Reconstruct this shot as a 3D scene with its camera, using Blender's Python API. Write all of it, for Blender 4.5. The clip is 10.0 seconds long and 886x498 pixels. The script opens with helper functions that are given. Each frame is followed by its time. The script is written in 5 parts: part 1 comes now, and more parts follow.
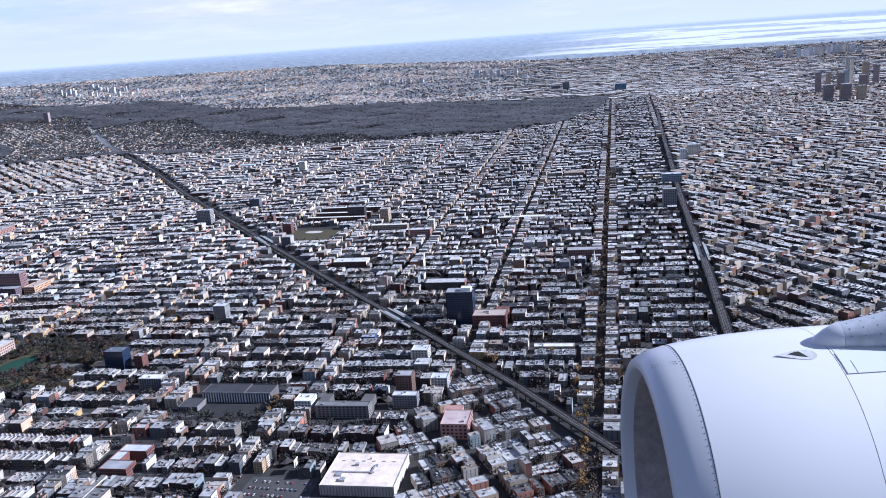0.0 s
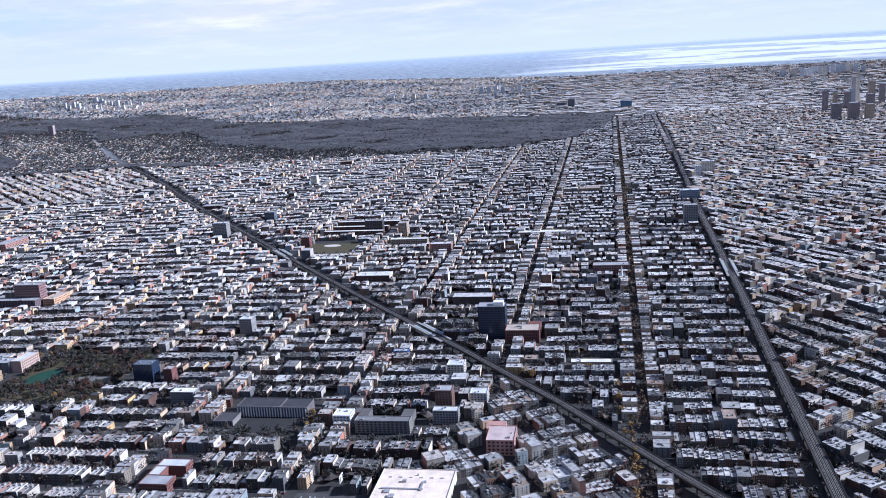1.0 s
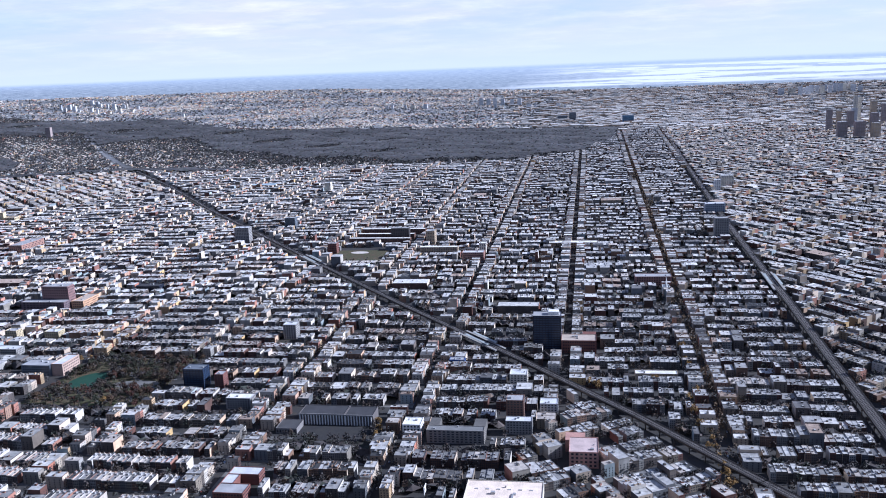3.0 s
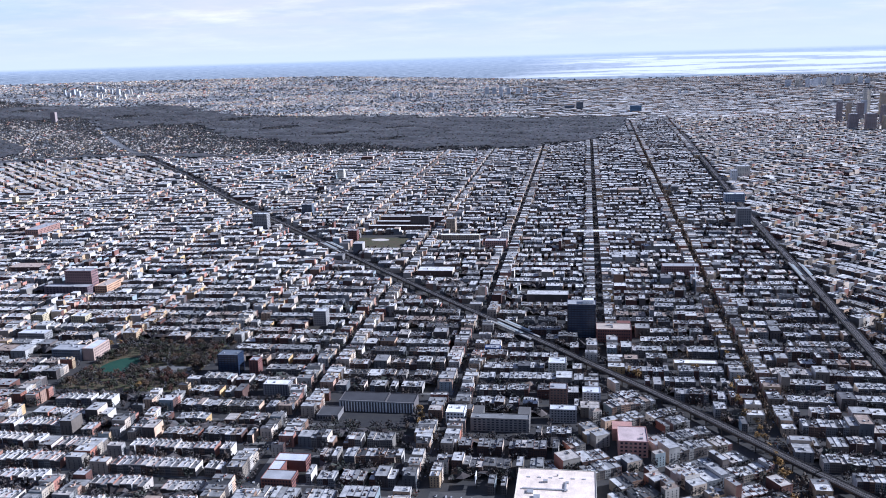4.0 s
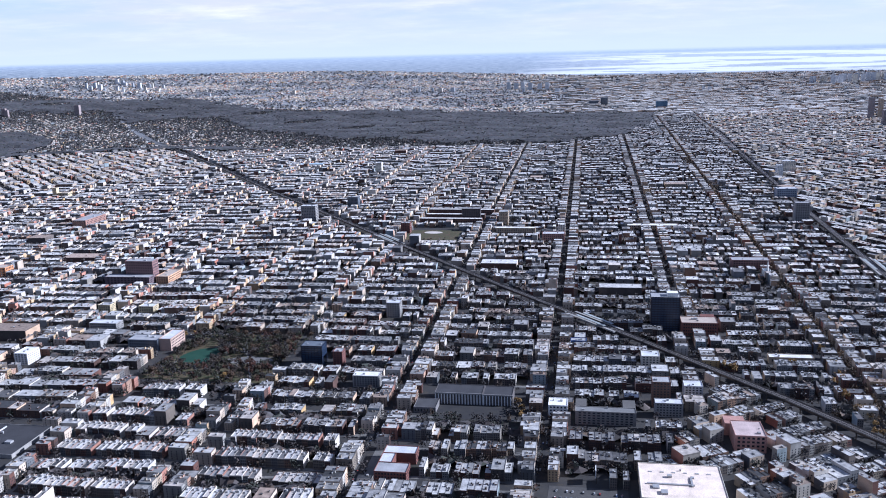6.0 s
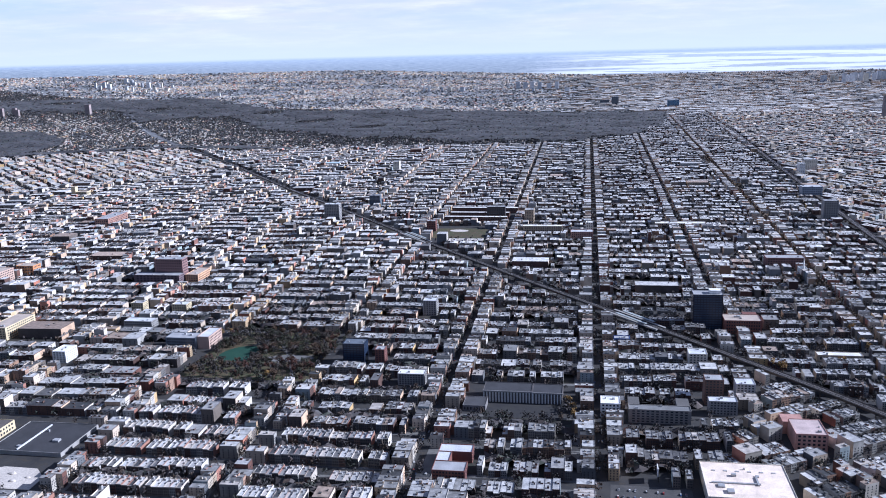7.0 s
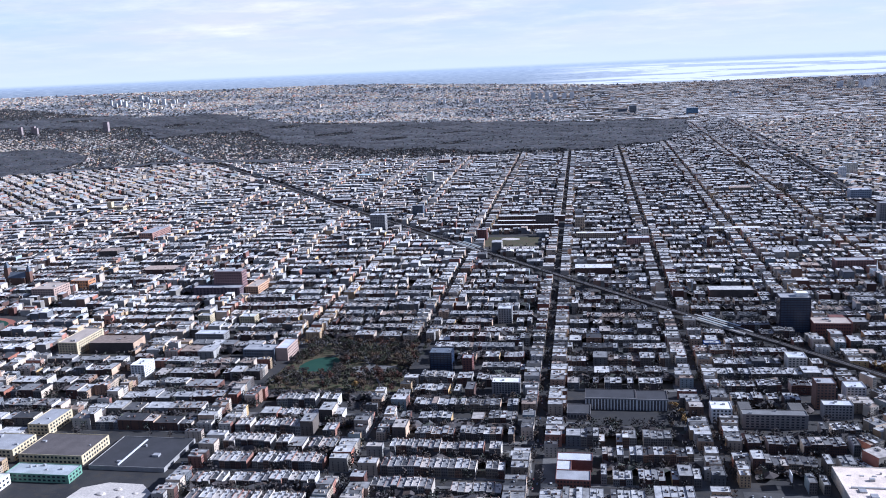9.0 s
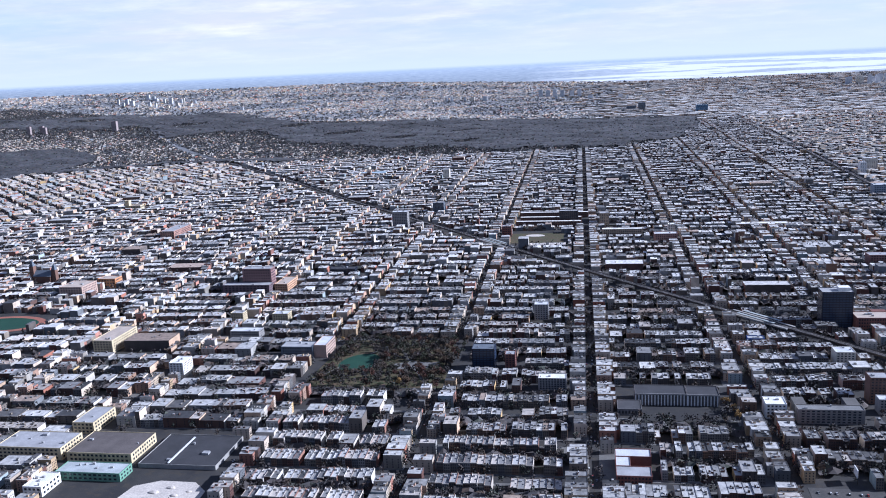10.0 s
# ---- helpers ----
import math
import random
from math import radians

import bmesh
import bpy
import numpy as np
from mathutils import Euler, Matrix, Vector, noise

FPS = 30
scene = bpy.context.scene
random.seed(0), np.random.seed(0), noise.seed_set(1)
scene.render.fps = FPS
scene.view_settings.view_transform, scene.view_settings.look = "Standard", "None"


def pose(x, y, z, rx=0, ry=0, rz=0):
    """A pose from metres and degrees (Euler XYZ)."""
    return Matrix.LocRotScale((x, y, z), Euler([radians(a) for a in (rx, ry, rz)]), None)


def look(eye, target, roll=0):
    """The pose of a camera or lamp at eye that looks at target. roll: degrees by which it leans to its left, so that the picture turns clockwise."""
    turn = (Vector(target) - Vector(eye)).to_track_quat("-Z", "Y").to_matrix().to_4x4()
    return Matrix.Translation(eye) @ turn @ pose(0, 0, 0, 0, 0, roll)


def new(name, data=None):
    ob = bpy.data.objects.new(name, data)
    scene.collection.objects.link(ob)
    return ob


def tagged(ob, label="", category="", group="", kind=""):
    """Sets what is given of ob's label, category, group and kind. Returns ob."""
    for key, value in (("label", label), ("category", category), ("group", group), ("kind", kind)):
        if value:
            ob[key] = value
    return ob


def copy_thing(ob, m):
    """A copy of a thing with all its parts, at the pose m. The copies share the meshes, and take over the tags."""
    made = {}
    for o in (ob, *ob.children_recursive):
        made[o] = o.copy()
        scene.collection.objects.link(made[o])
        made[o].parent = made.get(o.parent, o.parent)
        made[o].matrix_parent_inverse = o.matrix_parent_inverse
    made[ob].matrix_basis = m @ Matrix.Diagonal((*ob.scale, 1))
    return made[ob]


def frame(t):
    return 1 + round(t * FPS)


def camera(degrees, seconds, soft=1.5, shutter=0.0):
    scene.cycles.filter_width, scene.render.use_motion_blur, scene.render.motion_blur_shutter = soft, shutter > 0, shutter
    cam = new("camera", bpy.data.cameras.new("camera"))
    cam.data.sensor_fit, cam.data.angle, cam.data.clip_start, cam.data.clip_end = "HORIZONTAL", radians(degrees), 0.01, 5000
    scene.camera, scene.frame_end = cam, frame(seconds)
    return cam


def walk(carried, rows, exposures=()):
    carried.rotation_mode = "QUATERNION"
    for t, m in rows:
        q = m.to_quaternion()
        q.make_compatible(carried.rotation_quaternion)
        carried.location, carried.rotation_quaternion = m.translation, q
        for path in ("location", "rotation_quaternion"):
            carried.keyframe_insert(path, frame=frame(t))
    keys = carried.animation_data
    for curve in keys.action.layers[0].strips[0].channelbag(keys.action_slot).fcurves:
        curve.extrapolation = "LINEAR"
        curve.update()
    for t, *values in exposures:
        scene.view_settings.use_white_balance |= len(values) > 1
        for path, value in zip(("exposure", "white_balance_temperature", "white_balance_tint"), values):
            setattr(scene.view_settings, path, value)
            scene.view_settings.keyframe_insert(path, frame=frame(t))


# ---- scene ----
cam = camera(55.03, 10.0, 1.0)
PATH = [
    (0.0, look((0.00, 0.00, 279.99), (-122.67, 469.48, 159.40), -4.294)),
    (0.5, look((-18.50, -0.36, 278.90), (-140.67, 470.22, 162.18), -4.083)),
    (1.0, look((-36.83, -0.69, 277.80), (-157.24, 471.62, 166.33), -3.813)),
    (1.5, look((-54.93, -1.02, 276.74), (-172.78, 473.03, 170.01), -3.525)),
    (2.0, look((-72.87, -1.43, 275.63), (-187.78, 473.97, 171.75), -3.194)),
    (2.5, look((-90.89, -2.06, 274.49), (-203.21, 474.04, 170.97), -2.819)),
    (4.0, look((-145.46, -4.68, 270.89), (-254.42, 470.45, 159.62), -1.939)),
    (4.5, look((-163.56, -5.58, 269.54), (-272.42, 469.21, 156.71), -1.717)),
    (5.0, look((-181.64, -6.51, 267.97), (-291.41, 467.95, 154.69), -1.713)),
    (5.5, look((-199.66, -7.43, 266.27), (-311.11, 466.68, 153.14), -1.716)),
    (7.0, look((-253.29, -9.80, 261.05), (-367.34, 463.75, 148.18), -1.761)),
    (7.5, look((-271.39, -10.75, 259.33), (-386.23, 463.01, 148.12), -1.927)),
    (8.0, look((-289.61, -11.82, 257.59), (-405.36, 462.39, 149.29), -2.229)),
    (8.5, look((-307.66, -12.89, 256.01), (-423.64, 461.72, 149.76), -2.515)),
    (9.0, look((-325.39, -13.95, 254.65), (-441.47, 460.89, 149.50), -2.692)),
    (9.5, look((-342.79, -15.06, 253.37), (-458.65, 459.87, 148.42), -2.801)),
    (10.0, look((-360.15, -16.26, 252.20), (-476.94, 458.26, 146.37), -2.951)),
]
walk(cam, PATH, [(0.0, 0.79, 4930.0, 14.2), (10.0, 0.79, 4930.0, 14.2)])

# ---- sky, distance and sun ----
SUN_TO = Vector((0.86, 0.21, 0.48)).normalized()
sun_data = bpy.data.lights.new("sun", "SUN")
sun_data.energy, sun_data.angle, sun_data.color = 4.8, radians(0.6), (1.0, 0.905, 0.80)
sun = new("sun", sun_data)
sun.matrix_world = look(SUN_TO * 900, (0, 0, 0))


class Nodes:
    """Short hand for node trees."""

    def __init__(self, tree):
        self.tree = tree
        tree.nodes.clear()

    def add(self, kind, inputs=None, **props):
        n = self.tree.nodes.new(kind)
        for k, v in props.items():
            setattr(n, k, v)
        for k, v in (inputs or {}).items():
            if isinstance(v, bpy.types.NodeSocket):
                self.tree.links.new(v, n.inputs[k])
            else:
                n.inputs[k].default_value = v
        return n

    def math(self, op, a, b=0.0, clamp=False):
        return self.add("ShaderNodeMath", {0: a, 1: b}, operation=op, use_clamp=clamp).outputs[0]

    def span(self, v, a, b, c=0.0, d=1.0):
        return self.add("ShaderNodeMapRange", {0: v, 1: a, 2: b, 3: c, 4: d}).outputs[0]

    def mix(self, f, a, b, blend="MIX"):
        return self.add("ShaderNodeMix", {0: f, 6: a, 7: b}, data_type="RGBA", blend_type=blend).outputs[2]

    def noise(self, vec, scale, detail=4.0, rough=0.55):
        return self.add("ShaderNodeTexNoise", {"Vector": vec, "Scale": scale, "Detail": detail, "Roughness": rough}).outputs[0]


def rgb(r, g, b):
    return (r, g, b, 1.0)


def make_world():
    world = bpy.data.worlds.new("sky")
    scene.world = world
    world.use_nodes = True
    n = Nodes(world.node_tree)
    co = n.add("ShaderNodeTexCoord").outputs["Generated"]
    sky = n.add("ShaderNodeTexSky", sky_type="NISHITA", sun_disc=False, sun_elevation=math.asin(SUN_TO.z),
                sun_rotation=math.atan2(SUN_TO.x, SUN_TO.y), altitude=300.0, dust_density=0.6).outputs[0]
    sep = n.add("ShaderNodeSeparateXYZ", {0: co})
    z = sep.outputs[2]
    az = n.math("ARCTAN2", sep.outputs[0], sep.outputs[1])
    # long thin cloud sheets, flattened towards the horizon
    lift = n.math("ADD", z, 0.09)
    cx, cy = n.math("DIVIDE", sep.outputs[0], lift), n.math("DIVIDE", sep.outputs[1], lift)
    flat = n.add("ShaderNodeCombineXYZ", {0: cx, 1: cy, 2: 0.0}).outputs[0]
    clouds = n.span(n.noise(flat, 0.42, 7.0, 0.6), 0.36, 0.62)
    wisps = n.span(n.noise(flat, 1.3, 6.0, 0.65), 0.45, 0.75)
    cover = n.math("ADD", n.math("MULTIPLY", clouds, 0.75), n.math("MULTIPLY", wisps, 0.25), True)
    white = n.mix(wisps, rgb(8.0, 6.9, 8.7), rgb(9.9, 8.7, 9.3))
    blue = n.mix(0.6, sky, rgb(6.0, 6.2, 9.2))
    above = n.mix(cover, blue, white)
    # the cloud sheet lies low ahead and towards the sun; overhead and behind the sky is clear and deep
    ahead = n.math("ADD", n.math("MULTIPLY", sep.outputs[1], 0.9), n.math("MULTIPLY", sep.outputs[0], 0.3))
    low = n.math("MULTIPLY", n.span(z, 0.42, 0.2), n.span(ahead, -0.15, 0.45))
    clear = n.mix(0.72, sky, rgb(1.7, 1.75, 2.3))
    above = n.mix(low, clear, above)
    above = n.mix(n.math("MULTIPLY", n.span(z, 0.05, 0.0), low), above, rgb(7.1, 7.0, 9.2))
    # far land and bay along the horizon, which lies a little lower to the south
    z = n.math("ADD", z, n.math("MULTIPLY", az, 0.0042))
    streak = n.add("ShaderNodeCombineXYZ", {0: n.math("MULTIPLY", az, 6.0), 1: n.math("MULTIPLY", z, 330.0), 2: 0.0}).outputs[0]
    isles = n.span(n.noise(streak, 1.0, 6.0, 0.6), 0.505, 0.52)
    shore = n.math("ADD", -0.031, n.math("MULTIPLY", n.math("SUBTRACT", n.noise(streak, 0.8, 3.0), 0.5), 0.004))
    bay = n.math("MULTIPLY", n.span(n.math("ADD", az, n.math("MULTIPLY", n.noise(streak, 0.35, 3.0), 0.3)), -0.015, 0.105), n.math("MULTIPLY", n.span(n.math("SUBTRACT", z, shore), 0.0, 0.002), n.span(z, -0.0075, -0.0095)))
    bay = n.math("MULTIPLY", bay, n.math("SUBTRACT", 1.0, n.math("MULTIPLY", isles, 0.75)))
    speck = n.noise(n.add("ShaderNodeCombineXYZ", {0: n.math("MULTIPLY", az, 26.0), 1: n.math("MULTIPLY", z, 800.0), 2: 0.0}).outputs[0], 4.0, 5.0, 0.75)
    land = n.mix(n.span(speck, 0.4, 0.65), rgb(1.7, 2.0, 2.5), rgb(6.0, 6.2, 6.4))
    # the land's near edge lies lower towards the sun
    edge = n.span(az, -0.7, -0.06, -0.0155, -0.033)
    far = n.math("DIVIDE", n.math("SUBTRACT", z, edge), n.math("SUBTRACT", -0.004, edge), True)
    # distance haze is painted into the land colour, thicker towards the horizon
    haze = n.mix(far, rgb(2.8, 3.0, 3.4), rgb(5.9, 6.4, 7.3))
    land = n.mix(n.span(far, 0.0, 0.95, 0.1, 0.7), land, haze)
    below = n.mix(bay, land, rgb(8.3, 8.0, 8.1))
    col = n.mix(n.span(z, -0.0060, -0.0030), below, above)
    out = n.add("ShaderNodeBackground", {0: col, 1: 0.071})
    n.add("ShaderNodeOutputWorld", {0: out.outputs[0]})


make_world()

# ---- materials ----


def surface(name, fill, rough=0.8, metallic=0.0, bump=0.0, bump_scale=3.0, spec=0.3):
    """fill(n, co) gives the base colour socket or value."""
    m = bpy.data.materials.new(name)
    m.use_nodes = True
    n = Nodes(m.node_tree)
    co = n.add("ShaderNodeTexCoord").outputs["Object"]
    b = n.add("ShaderNodeBsdfPrincipled", {"Roughness": rough, "Metallic": metallic, "Specular IOR Level": spec})
    c = fill(n, co)
    if isinstance(c, bpy.types.NodeSocket):
        n.tree.links.new(c, b.inputs["Base Color"])
    else:
        b.inputs["Base Color"].default_value = c
    if bump:
        h = n.noise(co, bump_scale, 5.0)
        n.tree.links.new(n.add("ShaderNodeBump", {"Strength": bump, "Distance": 0.2, "Height": h}).outputs[0], b.inputs["Normal"])
    n.add("ShaderNodeOutputMaterial", {0: b.outputs[0]})
    return m


def tinted(spots, grain, low=0.75, high=1.15):
    """A colour stored on the pieces, broken up by stains and grain."""
    def fill(n, co):
        base = n.add("ShaderNodeAttribute", attribute_name="tint").outputs[0]
        a = n.span(n.noise(co, spots, 3.0), 0.3, 0.7, low, high)
        b = n.span(n.noise(co, grain, 4.0, 0.7), 0.3, 0.7, 0.82, 1.12)
        k = n.math("MULTIPLY", a, b)
        return n.mix(1.0, base, n.add("ShaderNodeCombineColor", {0: k, 1: k, 2: k}).outputs[0], "MULTIPLY")
    return fill


def mottled(a, b, scale, grain=None, third=None):
    def fill(n, co):
        c = n.mix(n.span(n.noise(co, scale, 5.0), 0.35, 0.65), rgb(*a), rgb(*b))
        if third:
            c = n.mix(n.span(n.noise(co, scale * 3.7, 4.0), 0.52, 0.62), c, rgb(*third))
        if grain:
            k = n.span(n.noise(co, grain, 4.0, 0.7), 0.3, 0.7, 0.75, 1.2)
            c = n.mix(1.0, c, n.add("ShaderNodeCombineColor", {0: k, 1: k, 2: k}).outputs[0], "MULTIPLY")
        return c
    return fill


def varied(colours, spots=0.4):
    """A colour picked per object, with stains."""
    def fill(n, co):
        r = n.add("ShaderNodeObjectInfo").outputs["Random"]
        ramp = n.add("ShaderNodeValToRGB", {0: r})
        ramp.color_ramp.interpolation = "CONSTANT"
        els = ramp.color_ramp.elements
        while len(els) < len(colours):
            els.new(0.5)
        for i, c in enumerate(colours):
            els[i].position, els[i].color = i / len(colours), rgb(*c)
        k = n.span(n.noise(co, spots, 5.0, 0.65), 0.3, 0.7, 0.72, 1.15)
        return n.mix(1.0, ramp.outputs[0], n.add("ShaderNodeCombineColor", {0: k, 1: k, 2: k}).outputs[0], "MULTIPLY")
    return fill


WALLS = [(0.15, 0.075, 0.06), (0.20, 0.17, 0.145), (0.11, 0.066, 0.055), (0.24, 0.205, 0.165), (0.30, 0.275, 0.24), (0.18, 0.172, 0.165),
         (0.36, 0.35, 0.33), (0.13, 0.11, 0.10), (0.26, 0.165, 0.115), (0.17, 0.178, 0.19)]
ROOFS = [(0.72, 0.71, 0.69), (0.63, 0.62, 0.61), (0.78, 0.76, 0.73), (0.50, 0.49, 0.48), (0.66, 0.60, 0.54), (0.33, 0.325, 0.32),
         (0.19, 0.185, 0.185), (0.08, 0.08, 0.082), (0.46, 0.36, 0.29), (0.82, 0.80, 0.77)]
ROOF_ODDS = [0.15, 0.15, 0.09, 0.16, 0.08, 0.14, 0.10, 0.07, 0.03, 0.03]
M_WALL = surface("brickwork", tinted(0.15, 2.5), 0.85, bump=0.2)
M_ROOF = surface("roof_coating", tinted(0.3, 1.5, 0.55, 1.14), 0.65, bump=0.15, spec=0.3)


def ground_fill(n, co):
    """Asphalt in town; beyond it a pale blue-grey that stands in for haze over wooded suburbs."""
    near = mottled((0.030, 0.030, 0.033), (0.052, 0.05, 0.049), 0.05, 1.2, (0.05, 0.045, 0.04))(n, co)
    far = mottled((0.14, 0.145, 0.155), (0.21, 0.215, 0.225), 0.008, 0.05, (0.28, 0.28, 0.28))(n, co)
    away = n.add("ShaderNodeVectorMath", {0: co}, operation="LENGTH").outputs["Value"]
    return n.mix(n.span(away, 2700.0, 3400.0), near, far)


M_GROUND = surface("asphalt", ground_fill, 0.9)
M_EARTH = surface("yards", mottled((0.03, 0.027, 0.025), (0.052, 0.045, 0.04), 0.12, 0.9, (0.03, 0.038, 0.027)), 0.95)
M_PAVE = surface("concrete", mottled((0.12, 0.117, 0.113), (0.17, 0.165, 0.16), 0.1, 1.5), 0.9)
M_GLASS = surface("window_glass", lambda n, co: rgb(0.03, 0.035, 0.045), 0.15, spec=0.5)
M_LEAF = surface("autumn_leaves", tinted(0.05, 0.6), 0.8)
M_BARK = surface("bark", mottled((0.07, 0.05, 0.04), (0.12, 0.09, 0.07), 2.0), 0.9)

# near houses: brick and roof colours scaled to 0.8 for the dimmer foreground
M_WALLS = surface("house_brick", varied([tuple(0.8 * v for v in c) for c in WALLS]), 0.85, bump=0.2)
M_ROOFS = surface("house_roof", varied([tuple(0.8 * v for v in c) for c in ROOFS[:2] + ROOFS[3:8] + ROOFS[3:6]], 0.9), 0.5, bump=0.15)
# pale render of the side walls, part of its brightness standing in for sun
M_PARTY = surface("party_wall_render", varied([(0.62, 0.56, 0.49), (0.50, 0.47, 0.43), (0.62, 0.60, 0.57), (0.30, 0.16, 0.12), (0.42, 0.38, 0.33)]), 0.85, bump=0.15)
M_TRIM = surface("painted_trim", mottled((0.42, 0.39, 0.35), (0.30, 0.27, 0.24), 0.3, 2.0), 0.7)
M_METAL = surface("weathered_steel", mottled((0.04, 0.036, 0.034), (0.07, 0.06, 0.054), 0.3, 2.0), 0.6, 0.2)
M_RAIL = surface("rail_steel", mottled((0.50, 0.46, 0.42), (0.34, 0.31, 0.28), 0.5), 0.45, 0.4)
M_BED = surface("track_bed", mottled((0.034, 0.03, 0.028), (0.022, 0.019, 0.018), 0.4, 2.0), 0.9)
M_UNIT = surface("rooftop_metal", mottled((0.42, 0.42, 0.42), (0.30, 0.30, 0.31), 0.5), 0.5, 0.2)
M_TYRE = surface("rubber", mottled((0.03, 0.03, 0.03), (0.02, 0.02, 0.02), 3.0), 0.8)
M_CARS = surface("car_paint", varied([(0.6, 0.6, 0.6), (0.05, 0.05, 0.055), (0.3, 0.31, 0.33), (0.75, 0.75, 0.74), (0.35, 0.05, 0.04), (0.05, 0.1, 0.25)], 0.2), 0.3, spec=0.5)
PAINTS = {}


def paint(r, g, b, rough=0.8):
    """A wall or roof colour with stains and grain."""
    key = (r, g, b, rough)
    if key not in PAINTS:
        PAINTS[key] = surface("masonry", mottled((r * 1.08, g * 1.08, b * 1.08), (r * 0.82, g * 0.82, b * 0.82), 0.12, 1.6), rough, bump=0.15)
    return PAINTS[key]

# ---- plan of the place ----
MID = (-180.0, 0.0)
EYE_H = 268.0


def terrain(x, y):
    """Flat town, rising slowly behind the wooded ridge to the far plain."""
    r = np.hypot(np.asarray(x, float) - MID[0], np.asarray(y, float) - MID[1])
    end = np.interp(np.arctan2(np.asarray(x, float) - MID[0], np.maximum(y, 1.0)), [-0.7, -0.35, -0.06], [0.015, 0.019, 0.0325])
    k = np.clip((r - 3300) / 1650, 0, 1)
    d = EYE_H / 3300 + (end - EYE_H / 3300) * k
    return np.where(r < 3300, 0.0, EYE_H - d * r)


def side_of(x, y, line):
    """Distance of points from a bent line."""
    best = np.full(np.shape(x), 1e9)
    for (ax, ay), (bx, by) in zip(line, line[1:]):
        ux, uy = bx - ax, by - ay
        k = np.clip(((x - ax) * ux + (y - ay) * uy) / (ux * ux + uy * uy), 0, 1)
        best = np.minimum(best, np.hypot(x - ax - k * ux, y - ay - k * uy))
    return best


def east_of(x, y, line):
    return x > np.interp(y, [p[1] for p in line], [p[0] for p in line])


MYRTLE = [(150, 316), (-29, 526), (-108, 623), (-211, 738), (-370, 909), (-530, 1087), (-640, 1212), (-940, 1548), (-1260, 1930), (-1625, 2333), (-2352, 3178)]
BROADWAY = [(76, 300), (60, 762), (55, 935), (46, 1150), (36, 1400), (27, 1740), (13, 2250), (2, 2815)]
BUSHWICK = [(-36, 300), (-48, 624), (-60, 905), (-72, 1225), (-90, 1640), (-110, 1990), (-140, 2680), (-150, 2860)]


def patchy(u, v, seed):
    """Smooth random values between 0 and 1, one step a unit."""
    g = np.random.default_rng(seed).random((97, 97))
    i, j = np.floor(u).astype(int), np.floor(v).astype(int)
    fu, fv = u - i, v - j
    fu, fv = fu * fu * (3 - 2 * fu), fv * fv * (3 - 2 * fv)
    at = lambda p, q: g[p % 97, q % 97]
    return (at(i, j) * (1 - fu) + at(i + 1, j) * fu) * (1 - fv) + (at(i, j + 1) * (1 - fu) + at(i + 1, j + 1) * fu) * fv


def in_view(x, y, m=0.0):
    return (x > -440 - m - 0.97 * y) & (x < 75 + m + 0.33 * y) & (y > 330)


WOODS_NEAR = ([-3500, -2780, -2654, -2571, -2434, -2202, -2124, -2058, -1918, -1679, -1485, -1324, -1172, -1093, -973, -840, -698, -589, -516, -440, -367, -289, -208, -173],
              [2950, 3123, 3171, 3245, 3244, 3050, 3127, 3233, 3213, 2981, 2812, 2685, 2603, 2598, 2540, 2480, 2455, 2450, 2450, 2462, 2554, 2648, 2859, 3305])
WOODS_FAR = ([-3500, -2950, -2766, -2543, -2292, -2145, -1862, -1658, -1498, -1418, -1168, -797, -556, -329, -185],
             [3100, 3336, 3478, 3581, 3649, 3642, 3462, 3480, 3467, 3529, 3544, 3531, 3489, 3474, 3458])
GRAVES = [(-2104, 1960), (-2050, 2151), (-2100, 2394), (-2221, 2580), (-2467, 2731), (-2700, 2585), (-2900, 2300), (-2500, 1900)]
CUTTING = [(-2010, 2080), (-1880, 2165), (-1750, 2240), (-1540, 2285), (-1400, 2255), (-1251, 2235)]


def inside(x, y, corners):
    """Points within a many-sided outline."""
    odd = np.zeros(np.shape(x), bool)
    for (ax, ay), (bx, by) in zip(corners, corners[1:] + corners[:1]):
        odd ^= ((ay > y) != (by > y)) & (x < (bx - ax) * (y - ay) / (by - ay + 1e-9) + ax)
    return odd


def ragged(x, y):
    return 26 * np.sin(x / 47.0 + y / 90.0) + 17 * np.sin(x / 19.0 - y / 33.0) + 9 * np.sin(x / 8.3)


def woods_at(x, y):
    """The wooded ridge, the wooded graveyard and the trees along the railway cutting."""
    near = np.interp(x, *WOODS_NEAR) + 1.2 * ragged(x, y)
    main = (y > near) & (y < np.interp(x, *WOODS_FAR) + ragged(y, x)) & (x < -172 + 0.5 * ragged(y, x))
    clearing = (np.sin(x / 83.0 + 1.0) * np.sin(y / 61.0) + 0.6 * np.sin(x / 37.0 - y / 45.0) > 1.0) & (x < -900)
    return (main & ~clearing) | inside(x, y, GRAVES) | (side_of(x, y, CUTTING) < 24 + 0.2 * ragged(x, y))


def suburb_at(x, y):
    """Loose houses among trees below the woods."""
    low = np.interp(x, [-2700, -2010, -1880, -1540, -1251, -973, -698, -516, -367, -250], [2000, 2080, 2165, 2285, 2235, 2300, 2335, 2360, 2480, 2620])
    return (y > low + 0.5 * ragged(x, y)) & (x < -250) & ~woods_at(x, y)


# Plots kept free for single buildings and open spaces: x0, y0, x1, y1.
PLOTS = []


def keep_free(x0, y0, x1, y1):
    PLOTS.append((x0, y0, x1, y1))


